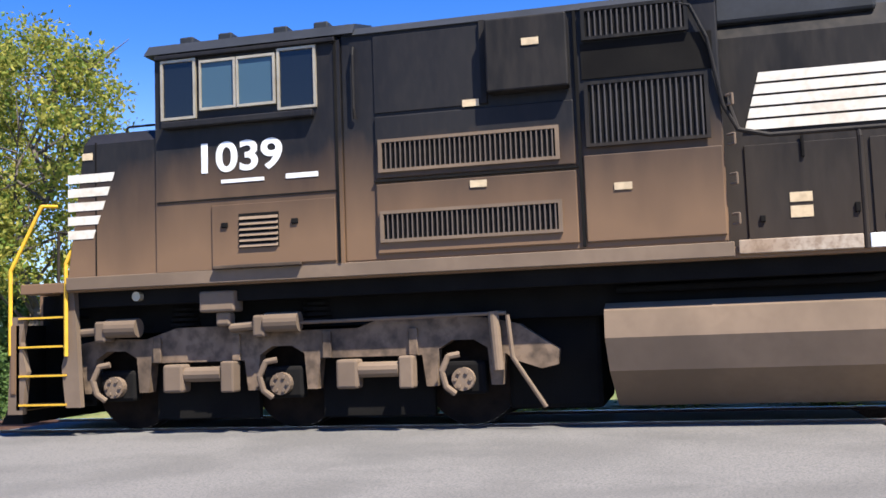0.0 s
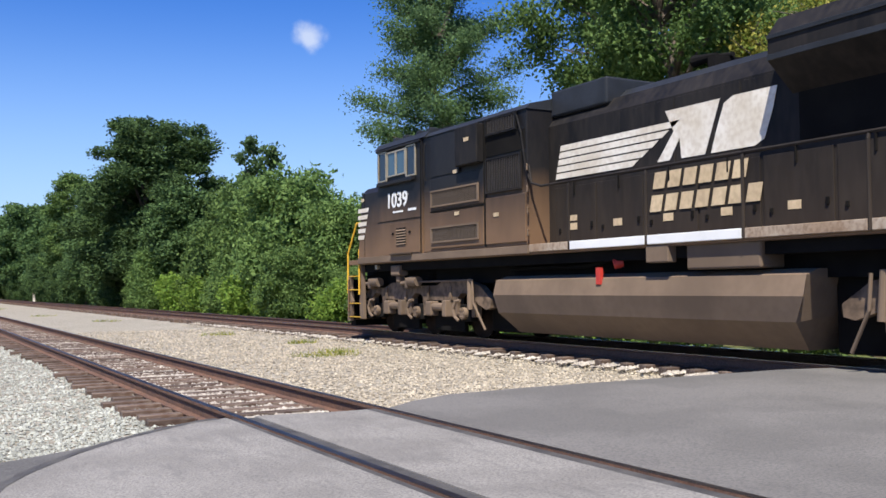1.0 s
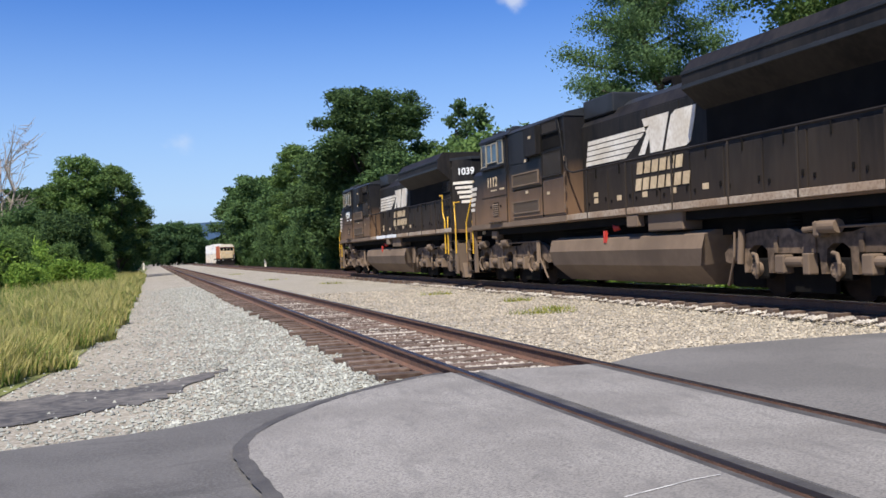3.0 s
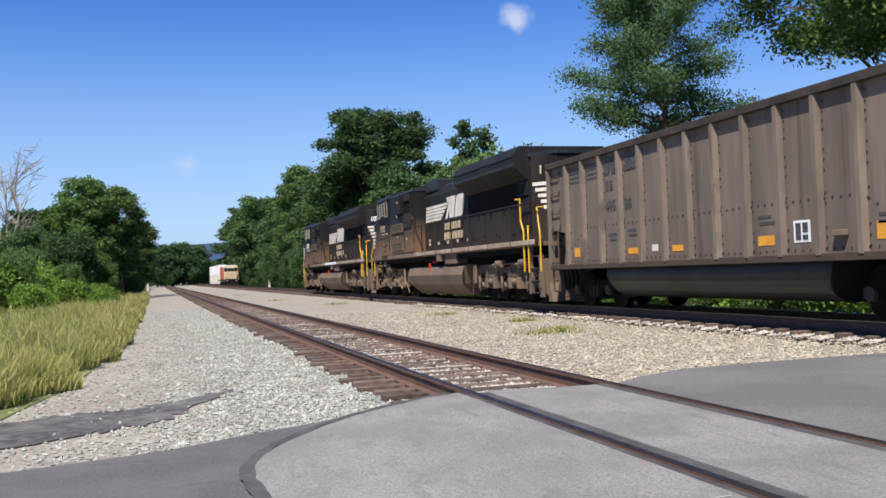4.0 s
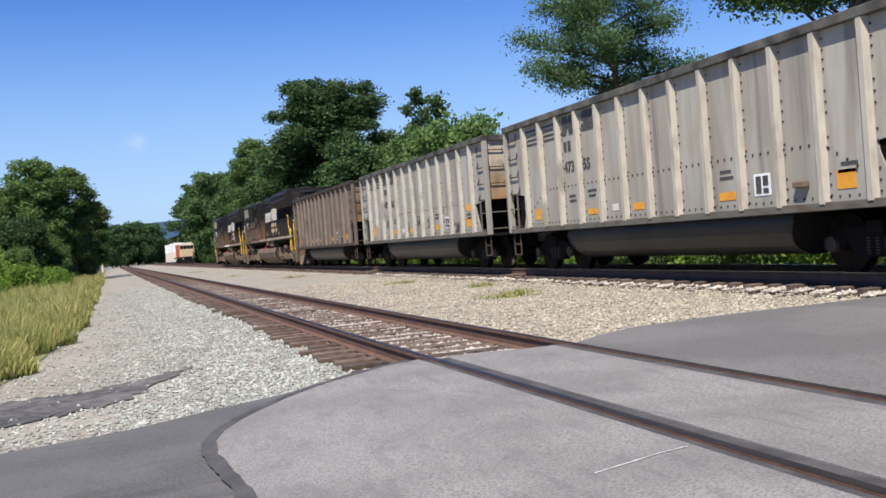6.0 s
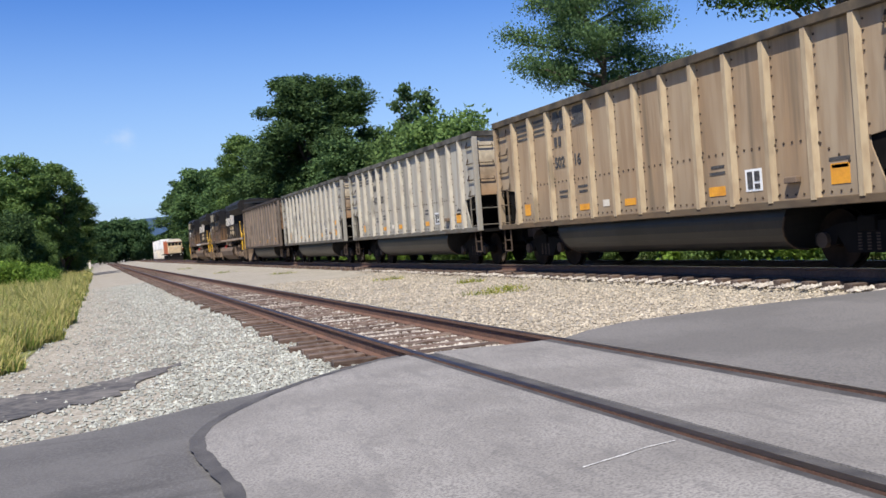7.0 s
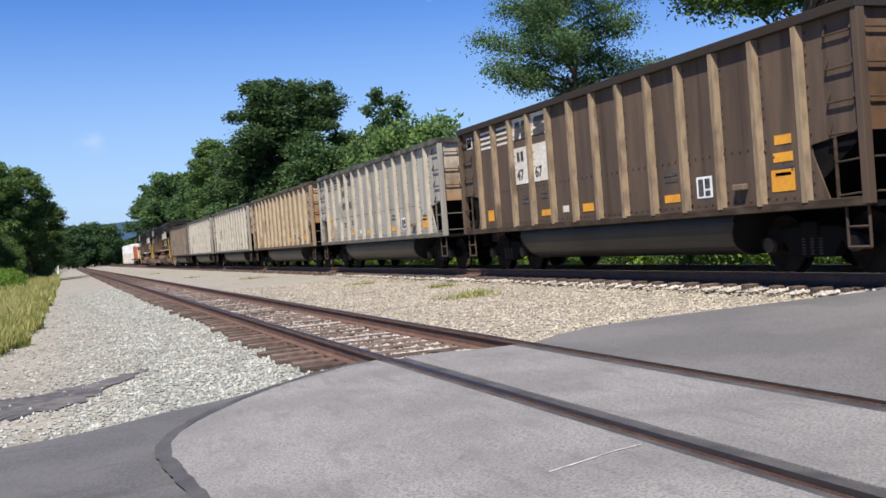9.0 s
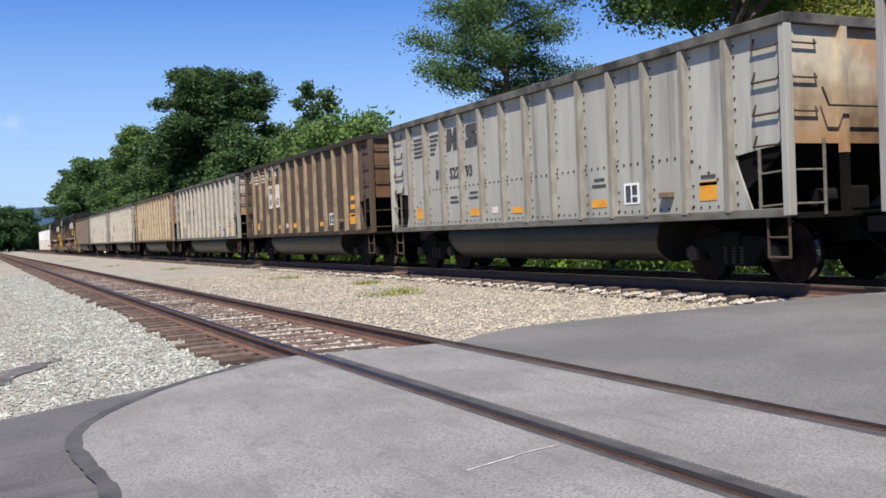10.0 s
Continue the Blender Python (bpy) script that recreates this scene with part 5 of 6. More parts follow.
# remnant of old paving in the gravel
rng = random.Random(12)
core = OLD_PAVING
verts = []
for a, b in zip(core, core[1:] + core[:1]):
    for k in range(7):
        f = k / 7
        x, y = a[0] + (b[0] - a[0]) * f + rng.uniform(-0.09, 0.09), a[1] + (b[1] - a[1]) * f + rng.uniform(-0.16, 0.16)
        verts.append((x, y, bed(x) + 0.014))
M_OLD = material("broken_old_asphalt", (0.045, 0.044, 0.045), (0.13, 0.12, 0.11), 1.6, rough=0.95, bump=0.01, fine=(0.22, 0.2, 0.18), fine_scale=9, fine_amount=0.4, spread=(0.45, 0.7))
structure(mesh_part("old_asphalt_patch", verts, [tuple(range(len(verts)))], M_OLD), "broken patch of old dark asphalt in gravel", "asphalt patch")


# the main line's bed, dark ballast with the train's shade put into its colour
M_BED = material("dark_track_bed", (0.055, 0.047, 0.04), (0.085, 0.07, 0.058), 0.8, rough=0.95, bump=0.02, fine=(0.12, 0.10, 0.085), fine_scale=18, fine_amount=0.4)
structure(part("main_line_bed", boxes((10.86, 13.1, 8.9, 400, -0.3, -0.075), (10.86, 13.1, -140, -2.2, -0.3, -0.075)), M_BED), "dark ballast between the main line's rails, train's shade put into its colour", "track bed")

# ---- plants ----
def leaves_mesh(centres, radii, n, size, seed, flat=0.8, fill=0.45):
    """Small folded leaf sprays scattered through the outer part of round lobes."""
    rng = np.random.default_rng(seed)
    centres, radii = np.array(centres), np.array(radii)
    vol = radii ** 2
    k = rng.choice(len(radii), n, p=vol / vol.sum())
    d = rng.normal(size=(n, 3))
    d /= np.linalg.norm(d, axis=1)[:, None]
    rr = radii[k] * (1 - fill * rng.uniform(0, 1, n) ** 1.5) * rng.uniform(0.75, 1.4, n)
    p = centres[k] + (d * rr[:, None] + rng.normal(size=(n, 3)) * radii[k][:, None] * 0.2) * np.array([1, 1, flat])
    u = rng.normal(size=(n, 3)) + d * 0.3
    u /= np.linalg.norm(u, axis=1)[:, None]
    w = np.cross(u, d + rng.normal(size=(n, 3)) * 0.7)
    w /= np.linalg.norm(w, axis=1)[:, None] + 1e-6
    nn = np.cross(u, w)
    s = size * rng.uniform(0.6, 1.3, n)[:, None]
    verts = np.stack([p - u * s, p + w * s * 0.55 + nn * s * 0.15, p + u * s, p - w * s * 0.55 + nn * s * 0.15], 1)
    faces = np.arange(4 * n).reshape(n, 4)
    return verts.reshape(-1, 3), faces


def limb(bm, pts, r0, r1, n=7):
    for i, (a, b) in enumerate(zip(pts, pts[1:])):
        f0, f1 = i / (len(pts) - 1), (i + 1) / (len(pts) - 1)
        cyl(bm, a, b, r0 + (r1 - r0) * f0, n, r0 + (r1 - r0) * f1)


def tube_limb(pts, r0, r1):
    bm = bmesh.new()
    limb(bm, pts, r0, r1, 6)
    return bm


def tree(name, label, category, height, radius, base, lobes, n_leaves, leaf, mat, seed, lobe_size=0.33, bark=None, trunk_r=0.22, bare=0, flat=0.8, fill=0.45, group="", tiers=0):
    """A tapered trunk, limbs and a crown of small leaves round many lobes; with tiers the lobes sit along that many spreading limbs."""
    rng = random.Random(seed)
    t = thing(name, pose(0, 0, 0), label, category, group)
    centres, radii = [], []
    for i in range(lobes):
        f = (i + 0.5) / lobes
        z = base + (height - base) * (0.08 + 0.84 * f)
        prof = math.sin(math.pi * (0.24 + 0.62 * f)) ** 0.7
        a = i * 2.399 + rng.uniform(-0.5, 0.5)
        rr = radius * prof * rng.uniform(0.25, 0.8)
        centres.append((rr * math.cos(a), rr * math.sin(a), z))
        radii.append(radius * lobe_size * rng.uniform(0.65, 1.2) * (0.6 + 0.4 * prof))
    arms = []
    if tiers:
        centres, radii = [], []
        for i in range(tiers):
            f = i / (tiers - 1)
            z0 = base + (height - base) * (0.02 + 0.80 * f)
            a = i * 2.399 + rng.uniform(-0.3, 0.3)
            reach = radius * (1.0 - 0.55 * f ** 1.6) * rng.uniform(0.78, 1.0)
            rise = rng.uniform(0.5, 1.5) + 0.8 * f
            arm = [Vector((math.cos(a) * reach * q, math.sin(a) * reach * q, z0 + rise * q ** 0.7 - 0.35 * q * q)) for q in (0.0, 0.35, 0.7, 1.0)]
            arms.append(arm)
            for q in range(8):
                u = 0.30 + 0.70 * q / 7
                side = rng.uniform(-1, 1) * 0.22 * reach * (1.15 - 0.5 * u)
                centres.append((math.cos(a) * reach * u - math.sin(a) * side, math.sin(a) * reach * u + math.cos(a) * side, z0 + rise * u ** 0.7 - 0.35 * u * u + rng.uniform(-0.1, 0.4)))
                radii.append(radius * lobe_size * rng.uniform(0.65, 1.2) * (1.1 - 0.25 * u))
    trunk = bmesh.new()
    pts = [(rng.uniform(-0.15, 0.15) * i, rng.uniform(-0.15, 0.15) * i, height * 0.82 * i / 6 - 0.3 * (i == 0)) for i in range(7)]
    limb(trunk, pts, trunk_r, trunk_r * 0.25, 9)
    part("trunk", trunk, bark or M_BARK, t)
    for arm in arms:
        k = min(arm[0].z / (height * 0.82) * 6, 5.9)
        foot = Vector(pts[int(k)]).lerp(Vector(pts[int(k) + 1]), k - int(k))
        part("limb", tube_limb([foot, arm[1], arm[2], arm[2].lerp(arm[3], 0.4)], trunk_r * 0.40, trunk_r * 0.07), bark or M_BARK, t)
    for i, c in enumerate(centres):
        if tiers or i % max(1, lobes // 14):
            continue
        z0 = max(0.4, c[2] - rng.uniform(0.1, 0.25) * height)
        k = min(z0 / (height * 0.82) * 6, 5.9)
        a = Vector(pts[int(k)]).lerp(Vector(pts[int(k) + 1]), k - int(k))
        b = Vector(c)
        mid = a.lerp(b, 0.5) + Vector((0, 0, rng.uniform(-0.3, 0.4)))
        bm = bmesh.new()
        limb(bm, [a, mid, b], trunk_r * 0.38, trunk_r * 0.1, 6)
        for q in range(3):
            limb(bm, [mid.lerp(b, 0.3 * q), b + Vector((rng.uniform(-1, 1), rng.uniform(-1, 1), rng.uniform(-0.5, 0.8))) * radii[i] * 0.9], trunk_r * 0.12, trunk_r * 0.04, 5)
        part("limb", bm, bark or M_BARK, t)
    for i in range(bare):
        a = Vector(pts[3 + i % 3])
        ang = rng.uniform(0, 6.28)
        tip = a + Vector((math.cos(ang) * radius * 0.85, math.sin(ang) * radius * 0.85, rng.uniform(0.05, 0.3) * height))
        bm = bmesh.new()
        mid = a.lerp(tip, 0.5) + Vector((0, 0, 0.4))
        limb(bm, [a, mid, tip], trunk_r * 0.2, 0.012, 5)
        for q in range(9):
            s = a.lerp(mid, 0.5).lerp(tip, 0.2 + 0.08 * q)
            limb(bm, [s, s + Vector((rng.uniform(-1, 1), rng.uniform(-1, 1), rng.uniform(-0.2, 1))) * radius * 0.35], 0.03, 0.008, 4)
        part("bare_branch", bm, bark or M_BARK, t)
    if n_leaves:
        v, f = leaves_mesh(centres, radii, n_leaves, leaf, seed, flat, fill)
        mesh_part("crown", v.tolist(), f.tolist(), mat, t)
    return t


L_DARK = leaf_material("dark_broadleaf", (0.040, 0.080, 0.030), (0.108, 0.180, 0.060), 0.34)
L_MID = leaf_material("mid_green_leaf", (0.062, 0.118, 0.034), (0.165, 0.250, 0.074), 0.38)
L_BRIGHT = leaf_material("bright_green_leaf", (0.10, 0.19, 0.03), (0.23, 0.34, 0.06), 0.42)
L_LOCUST = leaf_material("feathery_leaf", (0.055, 0.105, 0.045), (0.135, 0.215, 0.085), 0.45)
L_GOLD = leaf_material("yellowing_leaf", (0.098, 0.168, 0.028), (0.420, 0.378, 0.084), 0.45)
L_FAR = leaf_material("distant_leaf", (0.042, 0.091, 0.035), (0.091, 0.161, 0.059), 0.28)

BROAD = tree("broadleaf_tree", "tall dense dark green broadleaf tree", "tree", 17, 5.2, 1.5, 95, 26000, 0.24, L_DARK, 11, 0.22, trunk_r=0.3, group="trees along the line")
TALL = tree("broadleaf_tree", "tallest dense dark green broadleaf tree over the line", "tree", 17, 5.2, 1.5, 120, 95000, 0.125, L_DARK, 11, 0.18, trunk_r=0.3, group="trees along the line")
SLIM = tree("slender_tree", "tall slender green tree beside the line", "tree", 16, 2.8, 2, 60, 22000, 0.14, L_MID, 12, 0.28, group="trees along the line")
BUSH = tree("bush", "dense green bush at the edge of the woods", "bush", 6, 3.2, 0.1, 70, 24000, 0.11, L_MID, 13, 0.24, trunk_r=0.1, group="bushes along the line")
BUSH_DARK = tree("bush", "thick dark green bush at the edge of the woods", "bush", 7, 3.4, 0.1, 70, 20000, 0.13, L_DARK, 14, 0.25, trunk_r=0.12, group="bushes along the line")
BUSH_LIGHT = tree("bush", "low bright yellow-green bush", "bush", 2.4, 1.7, 0.05, 20, 5000, 0.11, L_BRIGHT, 15, 0.42, trunk_r=0.05, group="bushes along the line")
LOCUST = tree("locust_tree", "airy locust tree with layered feathery foliage", "tree", 15.3, 3.9, 6.6, 120, 70000, 0.062, L_LOCUST, 16, 0.20, trunk_r=0.2, flat=0.78, fill=0.95, tiers=24)
OAK = tree("oak_tree", "large spreading tree with thick leafy limbs", "tree", 16, 6.0, 8.4, 80, 60000, 0.09, L_MID, 17, 0.15, trunk_r=0.34, bare=2, fill=0.8)
GOLD = tree("yellowing_tree", "thin tree with yellowing leaves and bare twigs", "tree", 10.8, 3.6, 2.4, 48, 22000, 0.075, L_GOLD, 18, 0.22, trunk_r=0.14, bare=7, fill=0.9)
THIN = tree("thin_tree", "thin sparse tree standing over the bushes", "tree", 14, 2.2, 8.5, 13, 2300, 0.2, L_LOCUST, 19, 0.36, trunk_r=0.12, bare=1, fill=0.9)
DEAD = tree("dead_tree", "bare pale dead tree", "tree", 12.5, 2.6, 4, 12, 0, 0.2, L_MID, 20, 0.3, bark=M_DEAD, trunk_r=0.13, bare=9)
FARTREE = tree("distant_tree", "distant dark green tree across the line", "tree", 15, 6.5, 0.4, 60, 9000, 0.42, L_FAR, 21, 0.26, trunk_r=0.25, group="distant trees")


def ground_z(x):
    return bed(max(-30, min(60, x)))


def plant(proto, rows):
    """The first row is the plant itself, the others are its copies: x, y, scale, turn."""
    for i, (x, y, s, turn, *wide) in enumerate(rows):
        m = pose(x, y, ground_z(x) - 0.02, 0, 0, turn)
        o = proto if i == 0 else copy_thing(proto, m)
        o.matrix_basis = m
        w = s * (wide[0] if wide else 1.0)
        o.scale = (w, w, s)


rg = random.Random(77)
plant(TALL, [(21.6, 97, 1.16, 0, 1.45)])
plant(BROAD, [(21.5, 110, 0.85, 80, 1.25), (22, 86, 0.68, 200, 1.3), (23, 128, 0.94, 40, 1.2), (22, 208, 1.2, 140, 1.3), (21.5, 240, 1.2, 10, 1.3), (24, 180, 1.0, 260, 1.3), (27.5, 262, 1.2, 300, 1.2), (-14, 122, 0.66, 20, 1.4), (-26, 104, 0.75, 70, 1.3), (-7.4, 110, 0.66, 160, 1.1)])
plant(SLIM, [(22.3, 152, 1.28, 0, 1.35), (-3.4, 104, 0.76, 30, 1.5), (-6.4, 101, 0.80, 120, 1.5), (-9.5, 104, 0.64, 220, 1.7), (-12.5, 96, 0.42, 300, 1.9), (-1.7, 116, 0.58, 70, 1.6), (-17, 92, 0.72, 10, 1.6), (22, 120, 0.7, 20, 1.3), (25.5, 44, 0.52, 40, 1.7), (27, 39, 0.52, 150, 1.7), (24.5, 50, 0.48, 260, 1.7)])
rows = [(23.8, 71, 1.72, 0), (22.8, 61, 1.65, 50), (23.4, 54, 1.25, 150), (26, 80, 1.8, 230), (22.6, 66, 1.4, 300)]
y = 12
while y < 110:
    rows.append((20.6 + rg.uniform(-0.6, 1.4), y, rg.uniform(0.55, 0.95) * (1.0 if y > 50 else 0.62), rg.uniform(0, 360), 1.15))
    y += rg.uniform(3.2, 5.5)
rows += [(-8.5, 66, 0.62, 10), (-6.4, 78, 0.55, 90), (-11, 58, 0.66, 170), (-10, 82, 0.8, 250), (-13.5, 70, 0.85, 40), (-4.6, 92, 0.6, 130), (-15, 50, 0.8, 60), (-2.6, 106, 0.55, 200), (-5.6, 95, 0.8, 260)]
plant(BUSH, rows)
rows = [(21.5, 88, 1.0, 0)]
y = 95
while y < 250:
    rows.append((21 + rg.uniform(-0.8, 2.0), y, rg.uniform(0.7, 1.25), rg.uniform(0, 360)))
    y += rg.uniform(5, 8)
# the low bushes at x 22 are added to block the lit ground
rows += [(24.5, 20, 0.55, 20, 1.3), (25, 12, 0.5, 120, 1.3), (23.6, 27, 0.6, 220, 1.3), (24.5, 36, 0.6, 300, 1.4), (24, 46, 0.75, 40, 1.3), (-7.5, 90, 0.9, 80), (-10.8, 92, 1.0, 180), (22.0, -3, 0.40, 10, 1.5), (22.2, 0, 0.40, 90, 1.5), (22.0, 3, 0.36, 170, 1.5), (22.3, 5.6, 0.42, 250, 1.5), (22, 8.4, 0.4, 330, 1.4), (22.2, 11.2, 0.4, 130, 1.4), (22.2, -6, 0.4, 60, 1.5)]
plant(BUSH_DARK, rows)
plant(BUSH_LIGHT, [(20.0, 71, 1.3, 0), (20.2, 62, 1.2, 60), (20.1, 80, 1.3, 120), (20.0, 55, 1.1, 180), (19.9, 46, 1.0, 240), (20.0, 38, 0.9, 20), (20.1, 30, 0.9, 80), (19.9, 23, 0.8, 140), (-3.2, 64, 0.6, 10), (-5.4, 70, 0.8, 200), (-6.8, 60, 0.75, 100), (-4.2, 78, 0.7, 40), (-8.0, 72, 1.25, 75), (-10.0, 66, 1.35, 300), (-11.6, 62, 1.2, 20), (-9.2, 80, 1.5, 190)])
plant(LOCUST, [(21.7, 38.8, 1.08, 60, 1.06)])
plant(OAK, [(22.4, 24.5, 1.0, 20), (29, 30, 1.15, 160)])
plant(GOLD, [(22.0, 16.3, 1.0, 0), (24.5, 5.0, 0.84, 100), (25, 21, 1.05, 200)])
plant(THIN, [(24.4, 73.5, 1.0, 0)])
plant(DEAD, [(-11.4, 92, 1.22, 0), (-12.8, 95, 1.1, 120)])
rows = []
for i in range(26):
    x = -42 + i * 3.9
    rows.append((x + rg.uniform(-1, 1), 330 + rg.uniform(-25, 25) + abs(x) * 0.2, rg.uniform(0.85, 1.05) * (0.62 if 13 < x < 30 else 1.0), rg.uniform(0, 360)))
rows += [(-7, 150, 0.7, 0), (-9, 175, 0.8, 50), (-8, 205, 0.85, 90), (-8.5, 240, 0.9, 180), (-7, 275, 0.9, 220), (27, 275, 0.6, 20), (26, 300, 0.6, 80), (22, 255, 0.5, 150), (21.5, 285, 0.55, 200), (8, 318, 0.95, 40), (13, 322, 0.9, 60), (3, 312, 0.9, 160)]
plant(FARTREE, rows)


def tall_grass(name, label, seed, n, tall, spread, mat):
    rng = np.random.default_rng(seed)
    y = 12.2 + 98 * rng.uniform(0, 1, n) ** 2.0
    edge = np.interp(y, [12, 15, 18, 24, 40, 110], [-2.15, -1.65, -1.3, -0.95, -0.95, -0.9]) + 0.25 * np.sin(y * 1.3) + 0.15 * np.sin(y * 3.7)
    x = edge - rng.exponential(1.0, n) * np.interp(y, [12, 110], [2.2, 3.6]) * spread
    h = tall * rng.uniform(0.35, 0.85, n) * np.interp(edge - x, [0, 0.5, 2.5], [0.55, 1.0, 1.05]) * (0.8 + 0.3 * np.sin(x * 1.7) * np.sin(y * 0.9))
    z = np.interp(x, [-30, -3, -1, 2.0], [-0.5, -0.42, -0.36, -0.26])
    a = rng.uniform(0, 2 * np.pi, n)
    w = rng.uniform(0.005, 0.013, n) * np.interp(y, [12, 30, 110], [1, 1.3, 2.2])
    lean = rng.normal(0, 0.34, (n, 2)) * h[:, None]
    dx, dy = np.cos(a) * w, np.sin(a) * w
    base = np.stack([x, y, z], -1)
    v = np.stack([base + np.stack([dx, dy, 0 * w], -1), base - np.stack([dx, dy, 0 * w], -1),
                  base + np.stack([lean[:, 0] * 0.4 - dx * 0.8, lean[:, 1] * 0.4 - dy * 0.8, h * 0.6], -1),
                  base + np.stack([lean[:, 0] * 0.4 + dx * 0.8, lean[:, 1] * 0.4 + dy * 0.8, h * 0.6], -1),
                  base + np.stack([lean[:, 0], lean[:, 1], h], -1)], 1).reshape(-1, 3)
    i = 5 * np.arange(n)
    f = np.concatenate([np.stack([i, i + 1, i + 2, i + 3], -1)]).tolist() + np.stack([i + 3, i + 2, i + 4], -1).tolist()
    tagged(mesh_part(name, v.tolist(), f, mat), label, "grass", kind="stuff")


tall_grass("tall_grass", "tall dry yellow-green grass beside the track", 9, 62000, 1.0, 0.8, leaf_material("dry_grass", (0.21, 0.24, 0.06), (0.56, 0.48, 0.20), 0.4))
tall_grass("green_weeds", "leafy green weeds among the tall grass", 10, 62000, 0.78, 1.3, leaf_material("green_weed", (0.085, 0.155, 0.03), (0.24, 0.33, 0.07), 0.4))
M_TURF = material("weedy_turf", (0.10, 0.13, 0.03), (0.20, 0.20, 0.07), 0.8, rough=0.95, fine=(0.05, 0.07, 0.02), fine_scale=14, fine_amount=0.6)
turf = [(-1.9, 12.5), (-1.35, 16), (-1.1, 20), (-0.95, 40), (-0.95, 240), (-300, 300), (-300, 12)]
structure(mesh_part("turf", [(x, y, bed(max(x, -30)) + 0.012) for x, y in turf], [tuple(range(len(turf)))], M_TURF), "weedy green ground under tall grass", "ground")
wood_floor = mesh_part("wood_floor", [(x, y, 0.0) for x, y in [(19.0, -60), (19.0, 420), (300, 420), (300, -60)]], [(0, 1, 2, 3)], M_TURF)
for v in wood_floor.data.vertices:
    v.co.z = -0.63
structure(wood_floor, "weedy ground under the trees beyond the tracks", "ground")


def weeds(spots):
    """Low weed tufts in the gravel."""
    rng = np.random.default_rng(31)
    for x, y, r, n in spots:
        a = rng.uniform(0, 6.28, n)
        d = r * rng.uniform(0, 1, n) ** 0.7
        px, py = x + d * np.cos(a) * 1.6, y + d * np.sin(a)
        h = rng.uniform(0.04, 0.16, n)
        b = rng.uniform(0, 6.28, n)
        base = np.stack([px, py, np.full(n, bed(x))], -1)
        off = np.stack([np.cos(b), np.sin(b), 0 * b], -1) * 0.012
        tip = base + np.stack([rng.normal(0, 0.06, n), rng.normal(0, 0.06, n), h], -1)
        v = np.stack([base + off, base - off, tip], 1).reshape(-1, 3)
        tagged(mesh_part("weed_tuft", v.tolist(), np.arange(3 * n).reshape(n, 3).tolist(), L_GOLD), "small dry weed tuft in the ballast", "weed", "weeds between the tracks", kind="stuff")


weeds([(8.0, 19.3, 0.5, 190), (8.6, 20.2, 0.35, 120), (8.8, 30, 0.4, 130), (8.4, 47, 0.5, 120), (7.2, 60, 0.5, 100), (7.0, 86, 0.5, 100), (9.2, 24, 0.3, 150)])

# a low wooded ridge far off, the haze put into its blue colour
ridge = []
for i in range(61):
    x = -1500 + i * 55
    ridge.append((x, 2600, 40 + 62 * math.exp(-((x - 230) / 420.0) ** 2) + 8 * noise.noise((i * 0.21, 0, 0))))
verts = [(x, y, -2) for x, y, z in ridge] + ridge + [(x, y + 400, z * 0.9) for x, y, z in ridge]
n = len(ridge)
faces = [(i, i + 1, n + i + 1, n + i) for i in range(n - 1)] + [(n + i, n + i + 1, 2 * n + i + 1, 2 * n + i) for i in range(n - 1)]
structure(mesh_part("ridge", verts, faces, material("hazy_ridge", (0.085, 0.14, 0.22), (0.07, 0.12, 0.19), 0.004, rough=1.0, fine_scale=0.03, spec=0.0)), "low wooded ridge, distance haze put into its blue colour", "ridge")


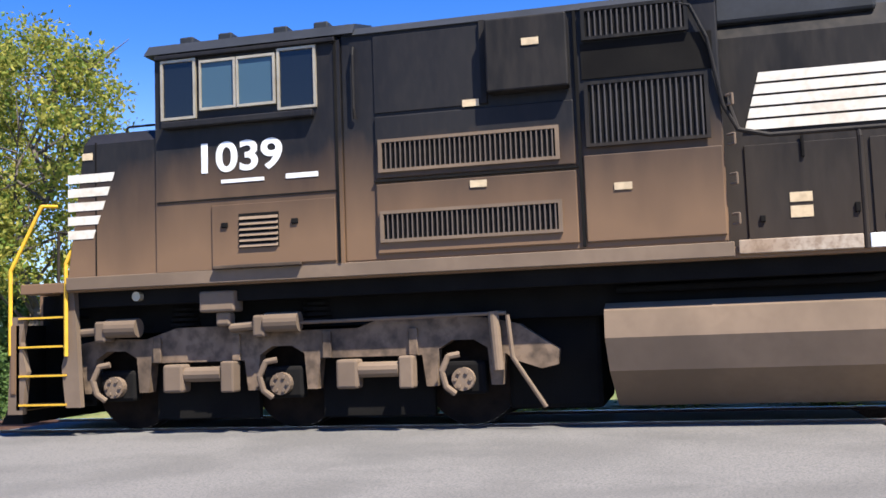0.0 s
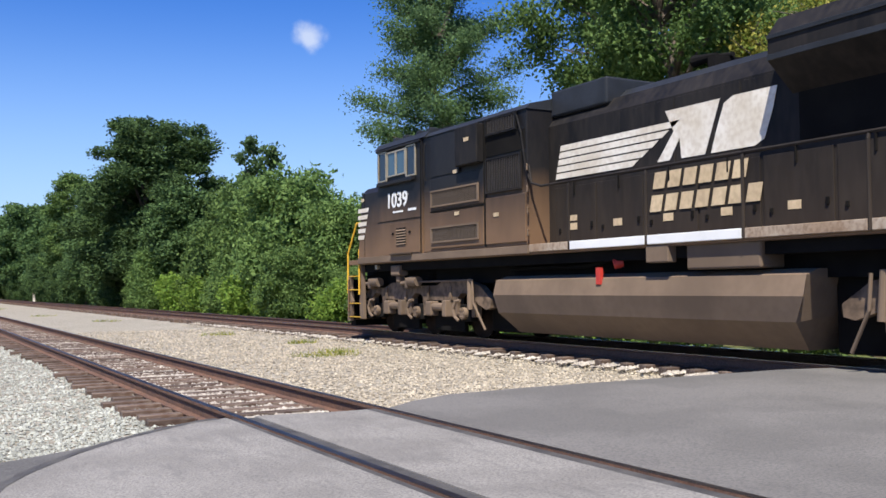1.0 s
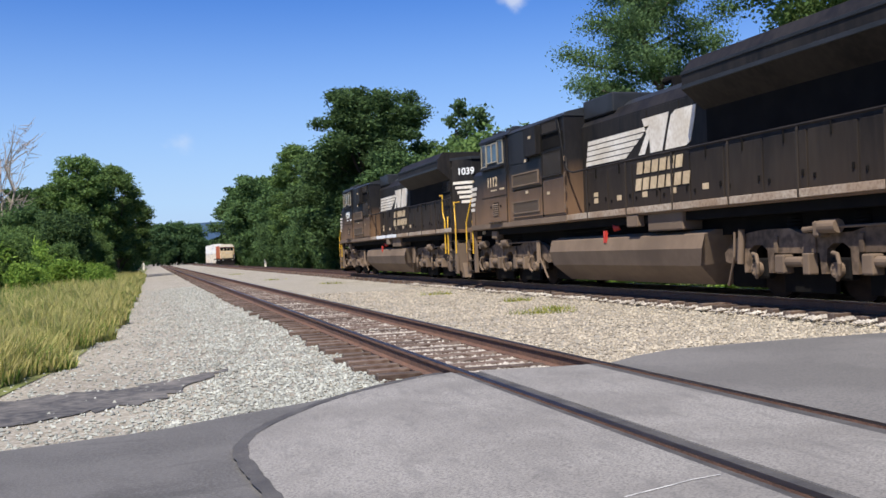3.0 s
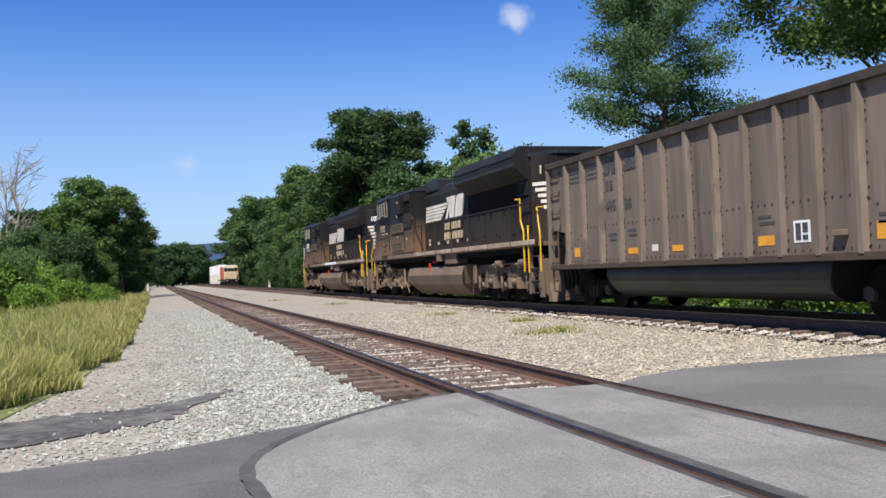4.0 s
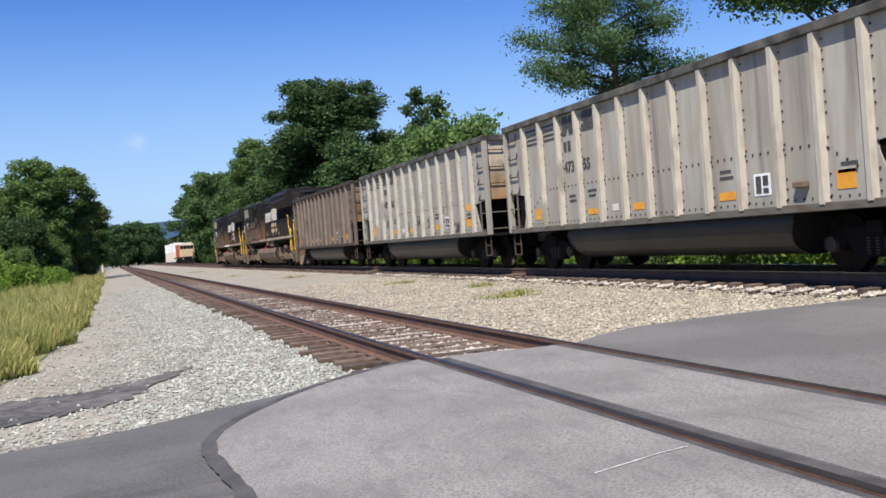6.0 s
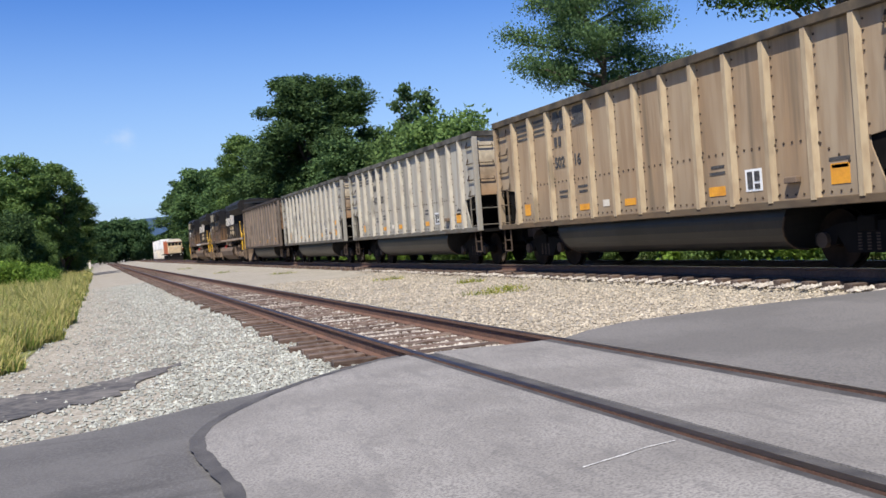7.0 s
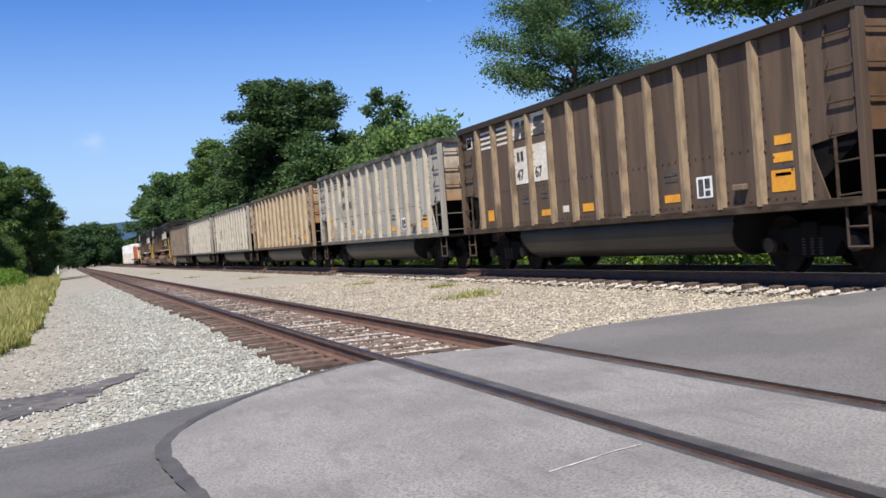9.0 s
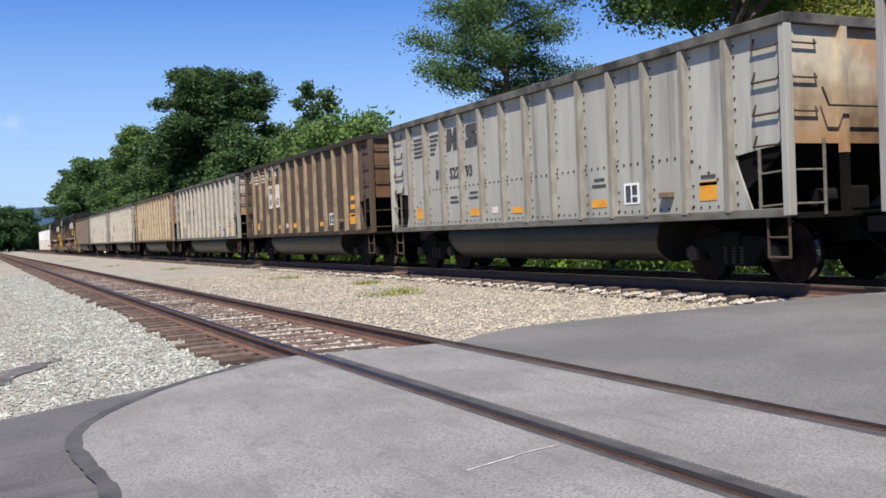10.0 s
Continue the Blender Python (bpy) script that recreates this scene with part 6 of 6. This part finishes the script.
# ---- the standing train on the second main track ----
def standing_locomotive():
    lo = thing("diesel_locomotive", pose(SECOND, 213, LOW_Z), "standing diesel locomotive with a cream nose and orange sides", "locomotive")
    M_OR = material("orange_paint", (0.55, 0.13, 0.035), (0.42, 0.10, 0.03), 1.0, rough=0.55)
    part("body", boxes((-1.1, 1.1, 3.2, 20.5, 1.6, 4.5), bevel=0.1), M_OR, lo, "orange engine hood")
    part("deck", boxes((-1.55, 1.55, -0.6, 21.5, 1.35, 1.6)), M_UNDER, lo)
    part("cab", prism(bmesh.new(), [(-1.55, 1.6), (1.55, 1.6), (1.55, 4.1), (1.1, 4.65), (-1.1, 4.65), (-1.55, 4.1)], "y", 1.0, 3.3), M_OR, lo)
    part("cab_front", boxes((-1.5, 1.5, 0.97, 1.0, 1.7, 4.0)), M_CREAM, lo, "cream cab front")
    part("roof", prism(bmesh.new(), [(-1.58, 4.1), (-1.1, 4.7), (1.1, 4.7), (1.58, 4.1)], "y", 0.8, 3.5), M_WHITE, lo)
    part("nose", boxes((-1.2, 1.2, -0.4, 1.0, 1.6, 3.2), bevel=0.12), M_CREAM, lo, "cream nose")
    for x in (-1.05, -0.35, 0.35, 1.05):
        part("windscreen", boxes((x - 0.3, x + 0.3, 0.93, 0.968, 3.3, 3.95)), M_GLASS, lo)
    for x in (-0.2, 0.2):
        part("headlight", cyl(bmesh.new(), (x, -0.44, 2.8), (x, -0.38, 2.8), 0.12, 14), M_LAMP, lo)
        part("ditch_light", cyl(bmesh.new(), (x * 5, -0.78, 1.3), (x * 5, -0.7, 1.3), 0.13, 14), M_LAMP, lo)
    part("pilot_plate", boxes((-1.5, 1.5, -0.72, -0.6, 0.25, 1.5), bevel=0.03), M_UNDER, lo)
    part("snow_plow", prism(bmesh.new(), [(-0.72, 0.1), (-1.1, 0.1), (-0.72, 0.7)], "x", -1.3, 1.3), M_UNDER, lo)
    for s in (-1, 1):
        part("handrail", tube(bmesh.new(), [(s * 1.45, -0.6, 0.9), (s * 1.45, -0.6, 2.7), (s * 1.3, 0.2, 2.8)], 0.03), M_WHITE, lo, "white handrail")
        part("truck_frame", boxes((*sorted((s * 1.0, s * 1.2)), 1.0, 6.2, 0.5, 1.2), bevel=0.05), M_FRAME, lo)
        part("truck_frame", boxes((*sorted((s * 1.0, s * 1.2)), 14.6, 19.8, 0.5, 1.2), bevel=0.05), M_FRAME, lo)
    for y in (1.5, 3.6, 5.7, 15.1, 17.2, 19.3):
        bm = bmesh.new()
        for s in (-1, 1):
            cyl(bm, (s * 0.7, y, 0.53), (s * 0.82, y, 0.53), 0.53, 24)
        cyl(bm, (-0.7, y, 0.53), (0.7, y, 0.53), 0.09, 10)
        part("wheelset", bm, M_WHEEL, lo)
    part("fuel_tank", boxes((-1.4, 1.4, 7.0, 13.8, 0.35, 1.3), bevel=0.12), M_UNDER, lo)


def well_car(y0):
    car = thing("well_car", pose(SECOND, y0, LOW_Z), "low container car behind the standing locomotive", "freight car", "container cars")
    part("frame", boxes((-1.4, 1.4, 0.5, 20.5, 0.30, 0.55), bevel=0.03), M_FRAME, car)
    for y in (1.0, 3.0, 18.0, 20.0):
        bm = bmesh.new()
        for s in (-1, 1):
            cyl(bm, (s * 0.7, y, 0.42), (s * 0.82, y, 0.42), 0.42, 20)
        cyl(bm, (-0.7, y, 0.42), (0.7, y, 0.42), 0.08, 10)
        part("wheelset", bm, M_WHEEL, car)
    for k, (z0, mat, lab) in enumerate(((0.55, M_WHITE, "grimy white steel freight container"), (2.86, M_NUMBER, "white steel freight container"))):
        c = thing("freight_container", pose(SECOND, y0 + 3.2, LOW_Z + z0), lab, "container", "stacked containers")
        part("shell", boxes((-1.24, 1.24, 0.0, 14.6, 0.0, 2.3), bevel=0.04), mat, c)
        bm = bmesh.new()
        for s in (-1, 1):
            for i in range(40):
                yy = 0.3 + i * 0.36
                box(bm, *sorted((s * 1.235, s * 1.27)), yy, yy + 0.18, 0.12, 2.15)
        part("corrugation", bm, mat, c)
        for s in (-1, 1):
            part("door", boxes((*sorted((s * 0.04, s * 1.15)), -0.04, 0.0, 0.1, 2.2), bevel=0.01), mat, c)


standing_locomotive()
well_car(235.5)
well_car(257.2)


def marker_post(x, y, h, w, label):
    p = thing("marker_post", pose(x, y, ground_z(x)), label, "post")
    part("shaft", boxes((-w, w, -w, w, -0.2, h), bevel=0.02), M_WHITE, p)
    part("cap", boxes((-w * 1.4, w * 1.4, -w * 1.4, w * 1.4, h, h + 0.12), bevel=0.02), M_CREAM, p)


marker_post(18.4, 165, 1.6, 0.16, "short white painted trackside post")
marker_post(-1.4, 185, 1.5, 0.16, "white trackside post by the grass")
box_cab = thing("relay_cabinet", pose(-3.2, 190, ground_z(-3.2)), "grey metal relay cabinet beside the track", "cabinet")
M_GREY = material("grey_metal", (0.45, 0.46, 0.46), (0.38, 0.39, 0.39), 2, rough=0.5)
part("body", boxes((-1.0, 1.0, -0.5, 0.5, -0.1, 1.7), bevel=0.02), M_GREY, box_cab)
part("roof", boxes((-1.1, 1.1, -0.6, 0.6, 1.7, 1.8), bevel=0.02), M_GREY, box_cab)


# ---- what moves ----
def run(t):
    """Metres that the train has gone after t seconds."""
    uneven = np.interp(t, [0.0, 2.7, 4.25, 5.25, 7.0, 8.5, 9.2, 10.0], [0.0, 0.0, 0.19, 0.20, 0.14, 0.58, 0.60, 0.44])
    return 15.09 * t + 0.024 * t * t + float(uneven)


def motions():
    for ob, y in MOVERS:
        walk(ob, [(k * 0.5, pose(MAIN, y + run(k * 0.5), RAIL_Z)) for k in range(21)])
    for ob, y, r in WHEELS:
        walk(ob, [(k / 30, pose(0, y, r, -math.degrees(run(k / 30) / r))) for k in range(301)])


motions()
